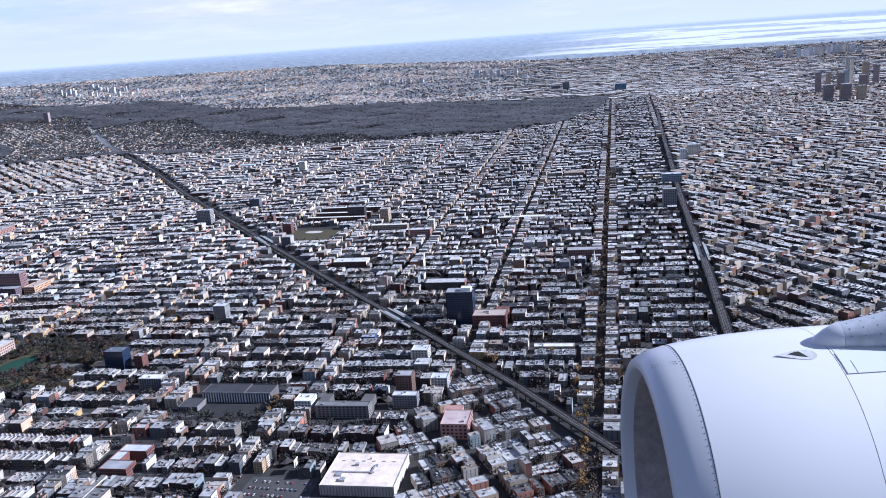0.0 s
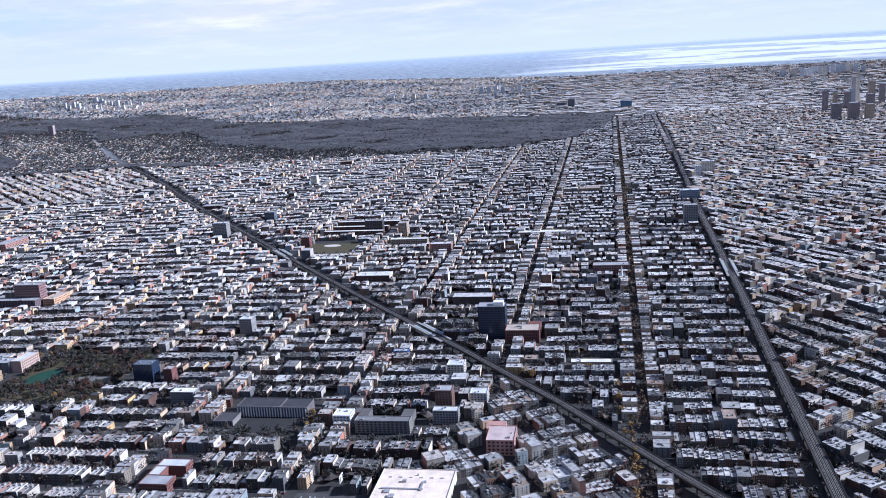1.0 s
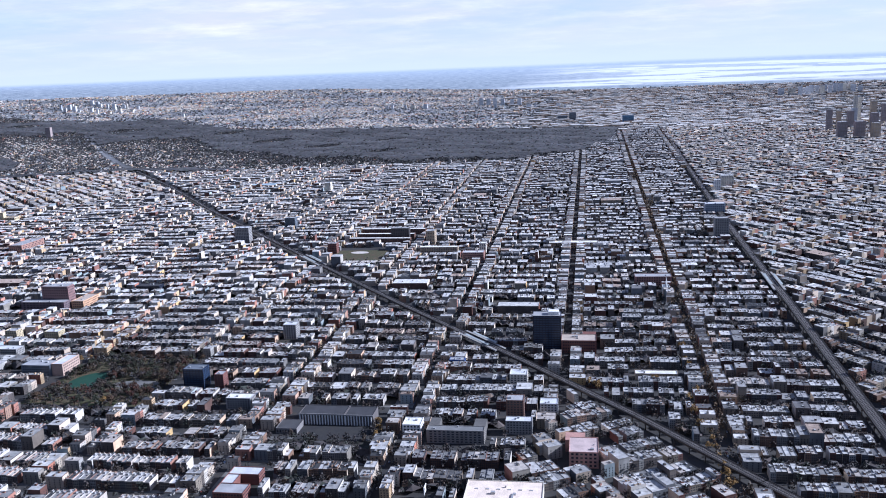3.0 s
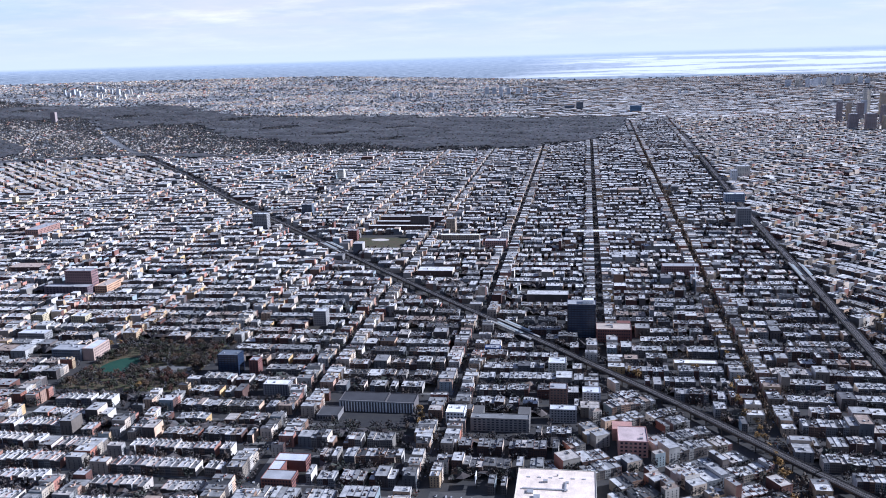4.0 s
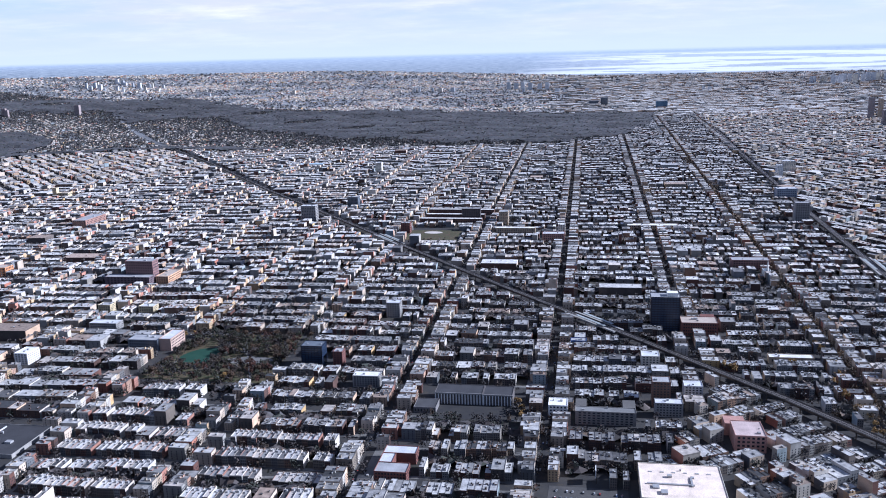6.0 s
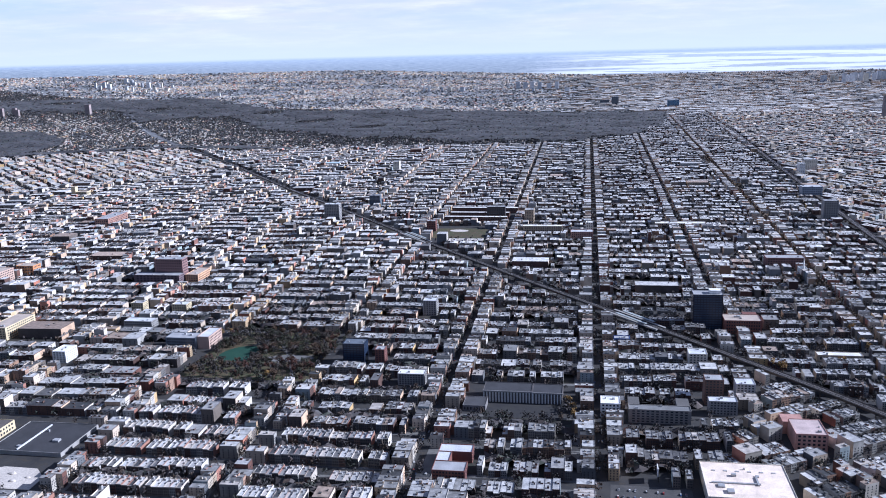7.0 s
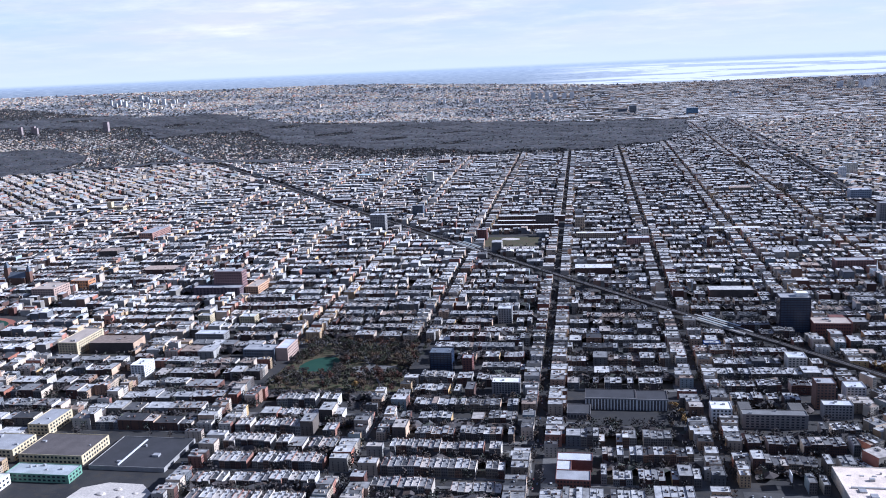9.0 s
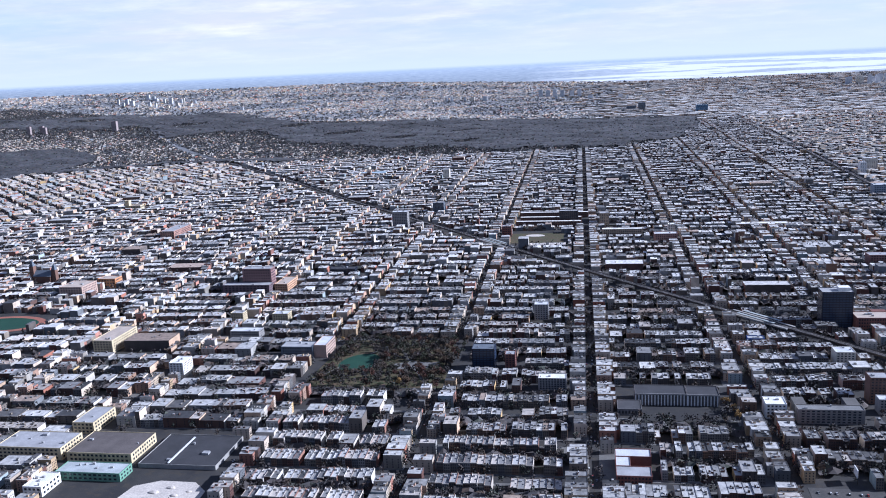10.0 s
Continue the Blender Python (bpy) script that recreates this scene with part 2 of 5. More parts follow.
def free_at(x, y, m=0.0):
    ok = np.ones(np.shape(x), bool)
    for x0, y0, x1, y1 in PLOTS:
        ok &= ~((x > x0 - m) & (x < x1 + m) & (y > y0 - m) & (y < y1 + m))
    return ok


for plot in ((-209, 776, -177, 803), (-179, 772, -142, 800), (-217, 440, -158, 503), (-268, 442, -220, 476), (-383, 457, -355, 500),
             (-384, 555, -304, 610), (-207, 604, -190, 622), (-155, 536, -131, 582), (-504, 638, -480, 664), (-477, 645, -464, 662),
             (-684, 655, -636, 690), (-856, 862, -768, 915), (-876, 650, -846, 704), (-768, 606, -748, 630), (-776, 486, -750, 520),
             (-748, 440, -694, 486), (-802, 440, -750, 474), (-694, 440, -632, 492), (-682, 400, -622, 432), (-1142, 904, -1104, 930),
             (-1090, 695, -992, 775), (-640, 592, -516, 722), (-564, 1262, -450, 1362), (-568, 1192, -552, 1212), (-552, 1146, -472, 1222),
             (60, 1828, 96, 1860), (0, 1326, 26, 1352), (-760, 1264, -730, 1292), (-724, 1388, -700, 1412), (-262, 560, -214, 592),
             (-436, 1258, -410, 1292), (-425, 1190, -362, 1212), (-354, 1154, -318, 1180), (-758, 704, -724, 730), (-786, 758, -768, 776),
             (-741, 766, -720, 784), (-471, 788, -452, 806), (-112, 706, -72, 722), (-740, 396, -688, 438), (-445, 604, -418, 622), (-206, 586, -180, 600), (-1364, 1449, -1326, 1468), (-1124, 1178, -1094, 1242), (-244, 480, -238, 489), (-1048, 834, -1014, 870), (-1032, 886, -1004, 906), (-216, 678, -197, 696), (-184, 622, -166, 638), (-282, 570, -264, 588), (6, 1516, 44, 1540), (44, 1788, 60, 1806), (-112, 1028, -64, 1048), (-80, 990, -68, 1008), (-752, 962, -716, 980)):
    keep_free(*plot)

# ---- mesh helpers ----


def mesh_of(name, verts, quads, mats, mat_index=None, tint=None):
    """A mesh of many four-sided faces from arrays."""
    me = bpy.data.meshes.new(name)
    me.vertices.add(len(verts))
    me.vertices.foreach_set("co", np.ascontiguousarray(verts, np.float32).ravel())
    me.loops.add(quads.size)
    me.loops.foreach_set("vertex_index", np.ascontiguousarray(quads, np.int32).ravel())
    me.polygons.add(len(quads))
    me.polygons.foreach_set("loop_start", np.arange(0, quads.size, 4, dtype=np.int32))
    for m in mats:
        me.materials.append(m)
    if mat_index is not None:
        me.polygons.foreach_set("material_index", np.ascontiguousarray(mat_index, np.int32))
    me.update(calc_edges=True)
    me.shade_flat()
    if tint is not None:
        at = me.attributes.new("tint", "FLOAT_COLOR", "FACE")
        at.data.foreach_set("color", np.ascontiguousarray(np.c_[tint, np.ones(len(tint))], np.float32).ravel())
    return me


def stuff(name, me, label, category, kind="stuff"):
    return tagged(new(name, me), label, category, "", kind)


CORNERS = np.array([(-1, -1), (1, -1), (1, 1), (-1, 1)], float)
BOX_FACES = np.array([(0, 1, 5, 4), (1, 2, 6, 5), (2, 3, 7, 6), (3, 0, 4, 7), (4, 5, 6, 7)])


class Boxes:
    """Collects many turned boxes for one joined mesh."""

    def __init__(self):
        self.rows = []

    def add(self, x, y, a, hx, hy, z0, z1, wall, roof, side=None):
        k = np.size(x)
        one = lambda v: np.broadcast_to(np.asarray(v, float), (k,))
        col = lambda v: np.broadcast_to(np.asarray(v, float), (k, 3))
        self.rows.append(np.c_[one(x), one(y), one(a), one(hx), one(hy), one(z0), one(z1), col(wall), col(roof), col(wall if side is None else side)])

    def mesh(self, name, mats):
        d = np.concatenate(self.rows)
        c, s = np.cos(d[:, 2])[:, None], np.sin(d[:, 2])[:, None]
        lx, ly = CORNERS[:, 0] * d[:, 3:4], CORNERS[:, 1] * d[:, 4:5]
        px, py = d[:, 0:1] + c * lx - s * ly, d[:, 1:2] + s * lx + c * ly
        low = np.stack([px, py, np.repeat(d[:, 5:6], 4, 1)], -1)
        top = np.stack([px, py, np.repeat(d[:, 6:7], 4, 1)], -1)
        verts = np.concatenate([low, top], 1).reshape(-1, 3)
        quads = (BOX_FACES[None] + 8 * np.arange(len(d))[:, None, None]).reshape(-1, 4)
        tint = np.stack([d[:, 7:10], d[:, 13:16], d[:, 7:10], d[:, 13:16], d[:, 10:13]], 1).reshape(-1, 3)
        return mesh_of(name, verts, quads, mats, np.tile([0, 0, 0, 0, 1], len(d)), tint)


def leaf_mesh(name, centres, radius, height, count, size, colours, rng, mat):
    """Crowns of many small leaf clumps: one slanted four-sided clump each."""
    k = len(centres)
    c = np.repeat(np.asarray(centres, float), count, 0)
    r, h = np.repeat(radius, count), np.repeat(height, count)
    way = rng.normal(size=(k * count, 3))
    way /= np.linalg.norm(way, axis=1)[:, None]
    far = rng.uniform(0.35, 1.0, k * count) ** 0.6 * (1 + 0.25 * rng.normal(size=k * count)).clip(0.4, 1.4)
    p = c + way * np.c_[r * far, r * far, h * far]
    u = rng.normal(size=(k * count, 3))
    u /= np.linalg.norm(u, axis=1)[:, None]
    v = np.cross(u, rng.normal(size=(k * count, 3)))
    v /= np.linalg.norm(v, axis=1)[:, None] + 1e-9
    s = (size * r * rng.uniform(0.6, 1.4, k * count))[:, None]
    verts = np.stack([p - s * u - s * v, p + s * u - 0.7 * s * v, p + s * u + s * v, p - 0.6 * s * u + s * v], 1).reshape(-1, 3)
    quads = np.arange(len(verts)).reshape(-1, 4)
    tint = np.repeat(np.asarray(colours), count, 0) * rng.uniform(0.78, 1.18, (k * count, 1))
    return mesh_of(name, verts, quads, [mat], None, tint)


# ---- ground ----


def build_ground():
    gx, gy = np.meshgrid(np.linspace(-5600, 3600, 185), np.linspace(-2500, 5200, 155))
    verts = np.stack([gx, gy, terrain(gx, gy)], -1).reshape(-1, 3)
    i = np.arange(gx.size).reshape(gx.shape)
    quads = np.stack([i[:-1, :-1], i[:-1, 1:], i[1:, 1:], i[1:, :-1]], -1).reshape(-1, 4)
    stuff("ground", mesh_of("ground", verts, quads, [M_GROUND]), "dark asphalt streets and open ground of the town, painted haze grey far off", "ground", "structure")


build_ground()

# ---- town blocks ----
rng = np.random.default_rng(7)
ROOF_ARR, WALL_ARR = np.array(ROOFS), np.array(WALLS)
ROOF_CUM = np.cumsum(ROOF_ODDS) / np.sum(ROOF_ODDS)
near_houses = []
town, far_town, rooftop = Boxes(), Boxes(), Boxes()
slabs, yards = Boxes(), Boxes()
panes = Boxes()
TREE_TINTS = np.array([(0.050, 0.044, 0.044), (0.058, 0.048, 0.046), (0.045, 0.043, 0.045), (0.070, 0.052, 0.042), (0.042, 0.046, 0.038), (0.075, 0.055, 0.04)])
tree_spots = []
crowns = {"verts": [], "quads": [], "tint": []}


def usable(x, y, myrtle=11.5, broadway=8.5, bushwick=7.5):
    ok = in_view(x, y, 30) & free_at(x, y, 4) & ~woods_at(x, y) & ~suburb_at(x, y)
    ok &= (side_of(x, y, MYRTLE) > myrtle + 4.0 * np.clip((y - 850) / 200.0, 0, 1)) & (side_of(x, y, BROADWAY) > broadway) & (side_of(x, y, BUSHWICK) > bushwick)
    return ok & (np.hypot(x - MID[0], y) < 3450)


def canopy(cx, cy, ang, hu, hv, zone):
    """The joined crowns of the trees behind a row: a bumpy strip with gaps."""
    c, s = math.cos(ang), math.sin(ang)
    u, v = np.meshgrid(np.linspace(-hu, hu, max(3, int(hu / 2.1))), np.linspace(-hv, hv, 5))
    u, v = u + rng.uniform(-1.2, 1.2, u.shape), v + rng.uniform(-0.8, 0.8, v.shape)
    x, y = cx + c * u - s * v, cy + s * u + c * v
    h = rng.uniform(1.0, 5.6, u.shape) * (rng.random(u.shape) < 0.8)
    h[:, [0, -1]] *= 0.3
    z = terrain(x, y) + 0.3 + h
    i = np.arange(u.size).reshape(u.shape) + sum(len(p) for p in crowns["verts"])
    quads = np.stack([i[:-1, :-1], i[:-1, 1:], i[1:, 1:], i[1:, :-1]], -1).reshape(-1, 4)
    mx, my = x[:-1, :-1].ravel(), y[:-1, :-1].ravel()
    ok = usable(mx, my) & zone(mx, my)
    crowns["verts"].append(np.stack([x, y, z], -1).reshape(-1, 3))
    crowns["quads"].append(quads[ok])
    crowns["tint"].append(TREE_TINTS[rng.choice(6, int(ok.sum()), p=[0.28, 0.22, 0.26, 0.12, 0.1, 0.02])] * rng.uniform(0.9, 1.9, (int(ok.sum()), 1)))


def block(cx, cy, ang, length, depth, zone):
    """One block: rows of houses along two streets, larger ones on the avenue ends, yards between."""
    c, s = math.cos(ang), math.sin(ang)
    at = lambda u, v: (cx + c * u - s * v, cy + s * u + c * v)
    if not in_view(np.array(cx), np.array(cy), 90):
        return
    lod = math.hypot(cx - MID[0], cy)
    hu, hv, mx = length / 2, depth / 2, []
    x4, y4 = at(CORNERS[:, 0] * hu, CORNERS[:, 1] * hv)
    whole = bool(np.all(zone(x4, y4) & free_at(x4, y4) & (side_of(x4, y4, MYRTLE) > 8) & (side_of(x4, y4, BROADWAY) > 10)) and free_at(np.array(cx), np.array(cy)))
    if whole and lod < 2300:
        slabs.add(cx, cy, ang, hu, hv, 0.0, 0.12, M3, M3)
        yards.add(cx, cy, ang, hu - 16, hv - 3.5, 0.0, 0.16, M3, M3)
    spec = []
    if 850 < lod < 2300 and rng.random() < 0.06:
        # a school, church hall or depot in the middle of the block
        spec.append((rng.uniform(-0.2, 0.2) * length, rng.uniform(-4, 4), rng.uniform(12, 24), rng.uniform(8, 13), rng.uniform(6, 11),
                     ROOF_ARR[rng.choice([0, 2, 3, 5, 8])], WALL_ARR[rng.integers(len(WALLS))], 1))
    end = rng.uniform(11, 15)
    works = cx < -640 and cy < 690
    near = -590 < cx < 20 and cy < 640
    east = bool(zone_east(np.array(cx), np.array(cy)))
    loose = 0.06 if east else 0.22 if cx > -420 and cy > 900 else 0.12
    for side in (-1, 1):
        u = -hu + end + 1
        while u < hu - end - 4:
            run = int(rng.integers(3, 15))
            w = rng.uniform(3.4, 4.6)
            d = rng.uniform(10.5, 14.0)
            h = rng.choice([5.0, 6.0, 7.0, 8.2], p=[0.2, 0.35, 0.3, 0.15])
            roof, wall = ROOF_ARR[np.searchsorted(ROOF_CUM, rng.random())] , WALL_ARR[rng.integers(len(WALLS))]
            big = rng.random()
            if big < (0.75 if works else 0.1 if east else 0.27):
                w, run, d, h = rng.uniform(6, 22 if works else 14), 1, rng.uniform(11, 19 if works else 16), rng.uniform(4, 8 if works else 12)
            for _ in range(run):
                if u + w > hu - end - 1:
                    break
                if rng.random() > loose:
                    mixed = rng.random() < (0.4 if near else 0.12 if east else 0.3)
                    rf = ROOF_ARR[np.searchsorted(ROOF_CUM, rng.random())] if mixed else roof
                    wl = WALL_ARR[rng.integers(len(WALLS))] if mixed else wall
                    dd = d + rng.uniform(-0.5, 0.7) * (2 if near else 1)
                    spec.append((u + w / 2, side * (hv - 2.2 - dd / 2), w / 2 - 0.02, dd / 2, h + rng.uniform(-0.3, 0.35) * (2 if near else 1), rf, wl, side))
                u += w
            if rng.random() < 0.2 + loose:
                u += rng.uniform(1, 7)
    for side in (-1, 1):
        v = -hv + 1.5
        while v < hv - 4:
            w = rng.uniform(4, 9)
            if v + w > hv - 1.5:
                w = hv - 1.5 - v
            if rng.random() > 0.08 and w > 2.5:
                dd = rng.uniform(end - 5, end)
                spec.append((side * (hu - 1.0 - dd / 2), v + w / 2, dd / 2, w / 2 - 0.02, rng.uniform(6.2, 10.2),
                             ROOF_ARR[np.searchsorted(ROOF_CUM, rng.random())], AVENUE_WALLS[rng.integers(6)] if rng.random() < 0.6 else WALL_ARR[rng.integers(len(WALLS))], 0))
            v += w
    if not spec:
        return
    if len(spec[0]) and abs(spec[0][1]) < 5 and spec[0][2] > 8:
        b = spec[0]
        spec = [b] + [q for q in spec[1:] if abs(q[0] - b[0]) > b[2] + q[2] + 1 or abs(q[1] - b[1]) > b[3] + q[3] + 0.5]
    for i in range(len(spec)):
        if rng.random() < 0.006:
            q = spec[i]
            spec[i] = (*q[:4], rng.uniform(10, 16), *q[5:])
    uv = np.array([q[:5] for q in spec])
    x, y = at(uv[:, 0], uv[:, 1])
    ok = usable(x, y) & zone(x, y)
    if not ok.any():
        return
    rf, wl = np.array([q[5] for q in spec])[ok], np.array([q[6] for q in spec])[ok]
    face = np.array([q[7] for q in spec])[ok]
    x, y, uv = x[ok], y[ok], uv[ok]
    if east:
        wl = wl * 0.7
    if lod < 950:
        # within 950 m roofs and walls are darkened, dimmer light put into their colour
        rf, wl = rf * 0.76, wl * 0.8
    z = terrain(x, y)
    tone = rng.uniform(0.8, 1.1, (len(x), 1))
    if near and not works:
        for i in np.nonzero(face != 0)[0]:
            if len(near_houses) < 230 and uv[i, 2] < 3:
                near_houses.append((x[i], y[i], ang, uv[i, 2], uv[i, 3], uv[i, 4]))
                uv[i, 4] = -1.0
        keep = uv[:, 4] > 0
        x, y, z, uv, rf, wl, face, tone = x[keep], y[keep], z[keep], uv[keep], rf[keep], wl[keep], face[keep], tone[keep]
    # party walls mostly rendered pale, fronts brick; sun and shade also put into tints
    pale = np.where(rng.random((len(x), 1)) < (0.3 if east else 0.65), PALE_WALLS[hue.choice(6, len(x), p=[0.42, 0.34, 0.1, 0.05, 0.03, 0.06])], wl * 1.15) * rng.uniform(0.75, 1.1, (len(x), 1))
    along = (face == 0)[:, None]
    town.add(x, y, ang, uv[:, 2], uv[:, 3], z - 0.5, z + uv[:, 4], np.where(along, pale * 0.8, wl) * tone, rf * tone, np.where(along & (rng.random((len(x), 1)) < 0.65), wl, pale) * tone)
    if lod < 1000:
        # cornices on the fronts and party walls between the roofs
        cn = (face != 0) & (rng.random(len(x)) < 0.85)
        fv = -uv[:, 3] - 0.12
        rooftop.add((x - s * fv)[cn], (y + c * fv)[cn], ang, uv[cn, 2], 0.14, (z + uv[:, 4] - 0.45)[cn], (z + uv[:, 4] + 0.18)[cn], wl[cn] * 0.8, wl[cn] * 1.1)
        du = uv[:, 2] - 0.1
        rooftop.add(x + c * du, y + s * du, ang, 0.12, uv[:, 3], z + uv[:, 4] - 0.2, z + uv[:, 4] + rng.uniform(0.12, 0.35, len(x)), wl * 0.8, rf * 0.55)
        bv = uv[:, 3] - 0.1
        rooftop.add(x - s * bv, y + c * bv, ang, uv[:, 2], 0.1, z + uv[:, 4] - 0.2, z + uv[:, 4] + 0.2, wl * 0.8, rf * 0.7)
    if lod < 1700:
        for _ in range(3 if lod < 1000 else 1):
            pick = rng.random(len(x)) < 0.75
            du, dv = rng.uniform(-0.6, 0.6, len(x)) * uv[:, 2], rng.uniform(-0.7, 0.7, len(x)) * uv[:, 3]
            hh = rng.uniform(0.5, 1.5, len(x))
            tc = np.where(rng.random((len(x), 1)) < 0.5, 0.08, 0.4) * np.ones(3)
            rooftop.add((x + c * du - s * dv)[pick], (y + s * du + c * dv)[pick], ang, rng.uniform(0.3, 0.9, len(x))[pick], rng.uniform(0.4, 1.2, len(x))[pick],
                        (z + uv[:, 4] - 0.1)[pick], (z + uv[:, 4] + hh)[pick], wl[pick], tc[pick])
    if lod < 900:
        for level in range(4):
            zz = 0.9 + 1.75 * level
            for col in (-0.62, 0.0, 0.62):
                pick = uv[:, 4] > zz + 1.4
                du, dv = col * uv[:, 2], -uv[:, 3]
                panes.add((x + c * du - s * dv)[pick], (y + s * du + c * dv)[pick], ang, np.minimum(0.36, 0.16 * uv[:, 2])[pick], 0.05,
                          (z + zz)[pick], (z + zz + 0.95)[pick], M3, M3)
                pick &= face == 0
                dv2 = col * uv[:, 3]
                panes.add((x + c * uv[:, 2] - s * dv2)[pick], (y + s * uv[:, 2] + c * dv2)[pick], ang, 0.05, np.minimum(0.36, 0.16 * uv[:, 3])[pick],
                          (z + zz)[pick], (z + zz + 0.95)[pick], M3, M3)
    # yard and street trees
    canopy(cx, cy, ang, hu - 12, hv - (14.5 if lod > 700 else 15.5), zone)
    if east:
        canopy(cx - s * (hv + 3), cy + c * (hv + 3), ang, hu, 4.0, zone)
    k = int(length / (2.6 if lod < 900 else 4.6 if lod < 1200 else 8))
    tu, tv = rng.uniform(-hu + 14, hu - 14, k), rng.uniform(-hv + 15, hv - 15, k)
    side_k = int(length / (5 if lod < 900 else 8))
    su, sv = rng.uniform(-hu, hu, side_k), rng.choice([-1, 1], side_k) * (hv - 0.7)
    end_k = int(depth / (5 if lod < 1100 else 12))
    eu, ev = rng.choice([-1, 1], end_k) * (hu + 0.5), rng.uniform(-hv, hv, end_k)
    tx, ty = at(np.r_[tu, su, eu], np.r_[tv, sv, ev])
    ok = usable(tx, ty) & zone(tx, ty)
    tree_spots.extend(zip(tx[ok], ty[ok]))


M3 = (0.5, 0.5, 0.5)
AVENUE_WALLS = np.array([(0.52, 0.42, 0.31), (0.58, 0.50, 0.40), (0.46, 0.30, 0.22), (0.40, 0.20, 0.15), (0.60, 0.55, 0.48), (0.55, 0.40, 0.24)])
hue = np.random.default_rng(3)
# render colours, made more saturated to stand in for low sun on the sides
PALE_WALLS = np.array([(0.64, 0.53, 0.42), (0.63, 0.59, 0.53), (0.60, 0.43, 0.30), (0.44, 0.19, 0.13), (0.60, 0.42, 0.20), (0.34, 0.40, 0.42)])


def grid(origin, ang, u_edges, gap_u, v0, v1, pitch, gap_v, zone, fan=0.0):
    c, s = math.cos(ang), math.sin(ang)
    for a, b in zip(u_edges, u_edges[1:]):
        v = v0
        while v < v1:
            cv = v + pitch / 2
            wide = 1 + fan * cv
            cu = (a + b) / 2 * wide
            block(origin[0] + c * cu - s * cv, origin[1] + s * cu + c * cv, ang - fan * (a + b) / 2, (b - a) * wide - gap_u, pitch - gap_v, zone)
            v += pitch


def zone_main(x, y):
    return ~zone_east(x, y) & ~zone_west(x, y) & ~zone_south(x, y)


def zone_south(x, y):
    """The turned streets between the two railways."""
    return (x > -216 + 0.25 * (y - 440)) & (x < -40) & (y < 530 - 1.2 * (x + 30))


def zone_east(x, y):
    return east_of(x, y, BROADWAY)


def zone_west(x, y):
    return (y > np.interp(x, [-1900, -1535, -1500, -1476, -1327, -1248, -1150], [1240, 1311, 1479, 1597, 1623, 1852, 1990])) & ~east_of(x, y, [(MYRTLE[i][0], MYRTLE[i][1]) for i in range(7, 11)])


AVENUE = 118.5
grid((-45, 602), radians(2.6), [AVENUE * k for k in range(-24, 4)], 6.5, -280, 2950, 52.0, 9.0, zone_main, 0.00008)
grid((52, 700), radians(-50), [95 * k for k in range(-34, 24)], 10.0, -900, 3600, 50.0, 10.0, zone_east)
grid((-1500, 1700), radians(-40), [112 * k for k in range(-24, 12)], 9.0, -900, 2300, 47.0, 10.0, zone_west)

grid((-130, 520), radians(33), [84 * k for k in range(-5, 6)], 8.0, -200, 220, 40.0, 7.5, zone_south)

stuff("row_houses", town.mesh("row_houses", [M_WALL, M_ROOF]), "rows of low brick houses with flat silver-coated roofs", "houses")
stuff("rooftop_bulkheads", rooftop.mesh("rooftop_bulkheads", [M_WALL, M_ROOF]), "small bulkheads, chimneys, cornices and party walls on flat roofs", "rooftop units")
stuff("house_windows", panes.mesh("house_windows", [M_GLASS, M_GLASS]), "small dark windows in the house fronts", "windows")
stuff("pavement", slabs.mesh("pavement", [M_PAVE, M_PAVE]), "grey concrete pavements with kerbs round the blocks", "pavement", "structure")
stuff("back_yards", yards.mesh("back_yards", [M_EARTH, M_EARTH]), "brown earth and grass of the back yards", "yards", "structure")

# greys and browns of bare woods, with a slight blue haze put into the tint
WOOD_TINTS = np.array([(0.078, 0.078, 0.086), (0.09, 0.086, 0.092), (0.07, 0.072, 0.08), (0.095, 0.083, 0.08), (0.066, 0.076, 0.07), (0.10, 0.088, 0.08)])


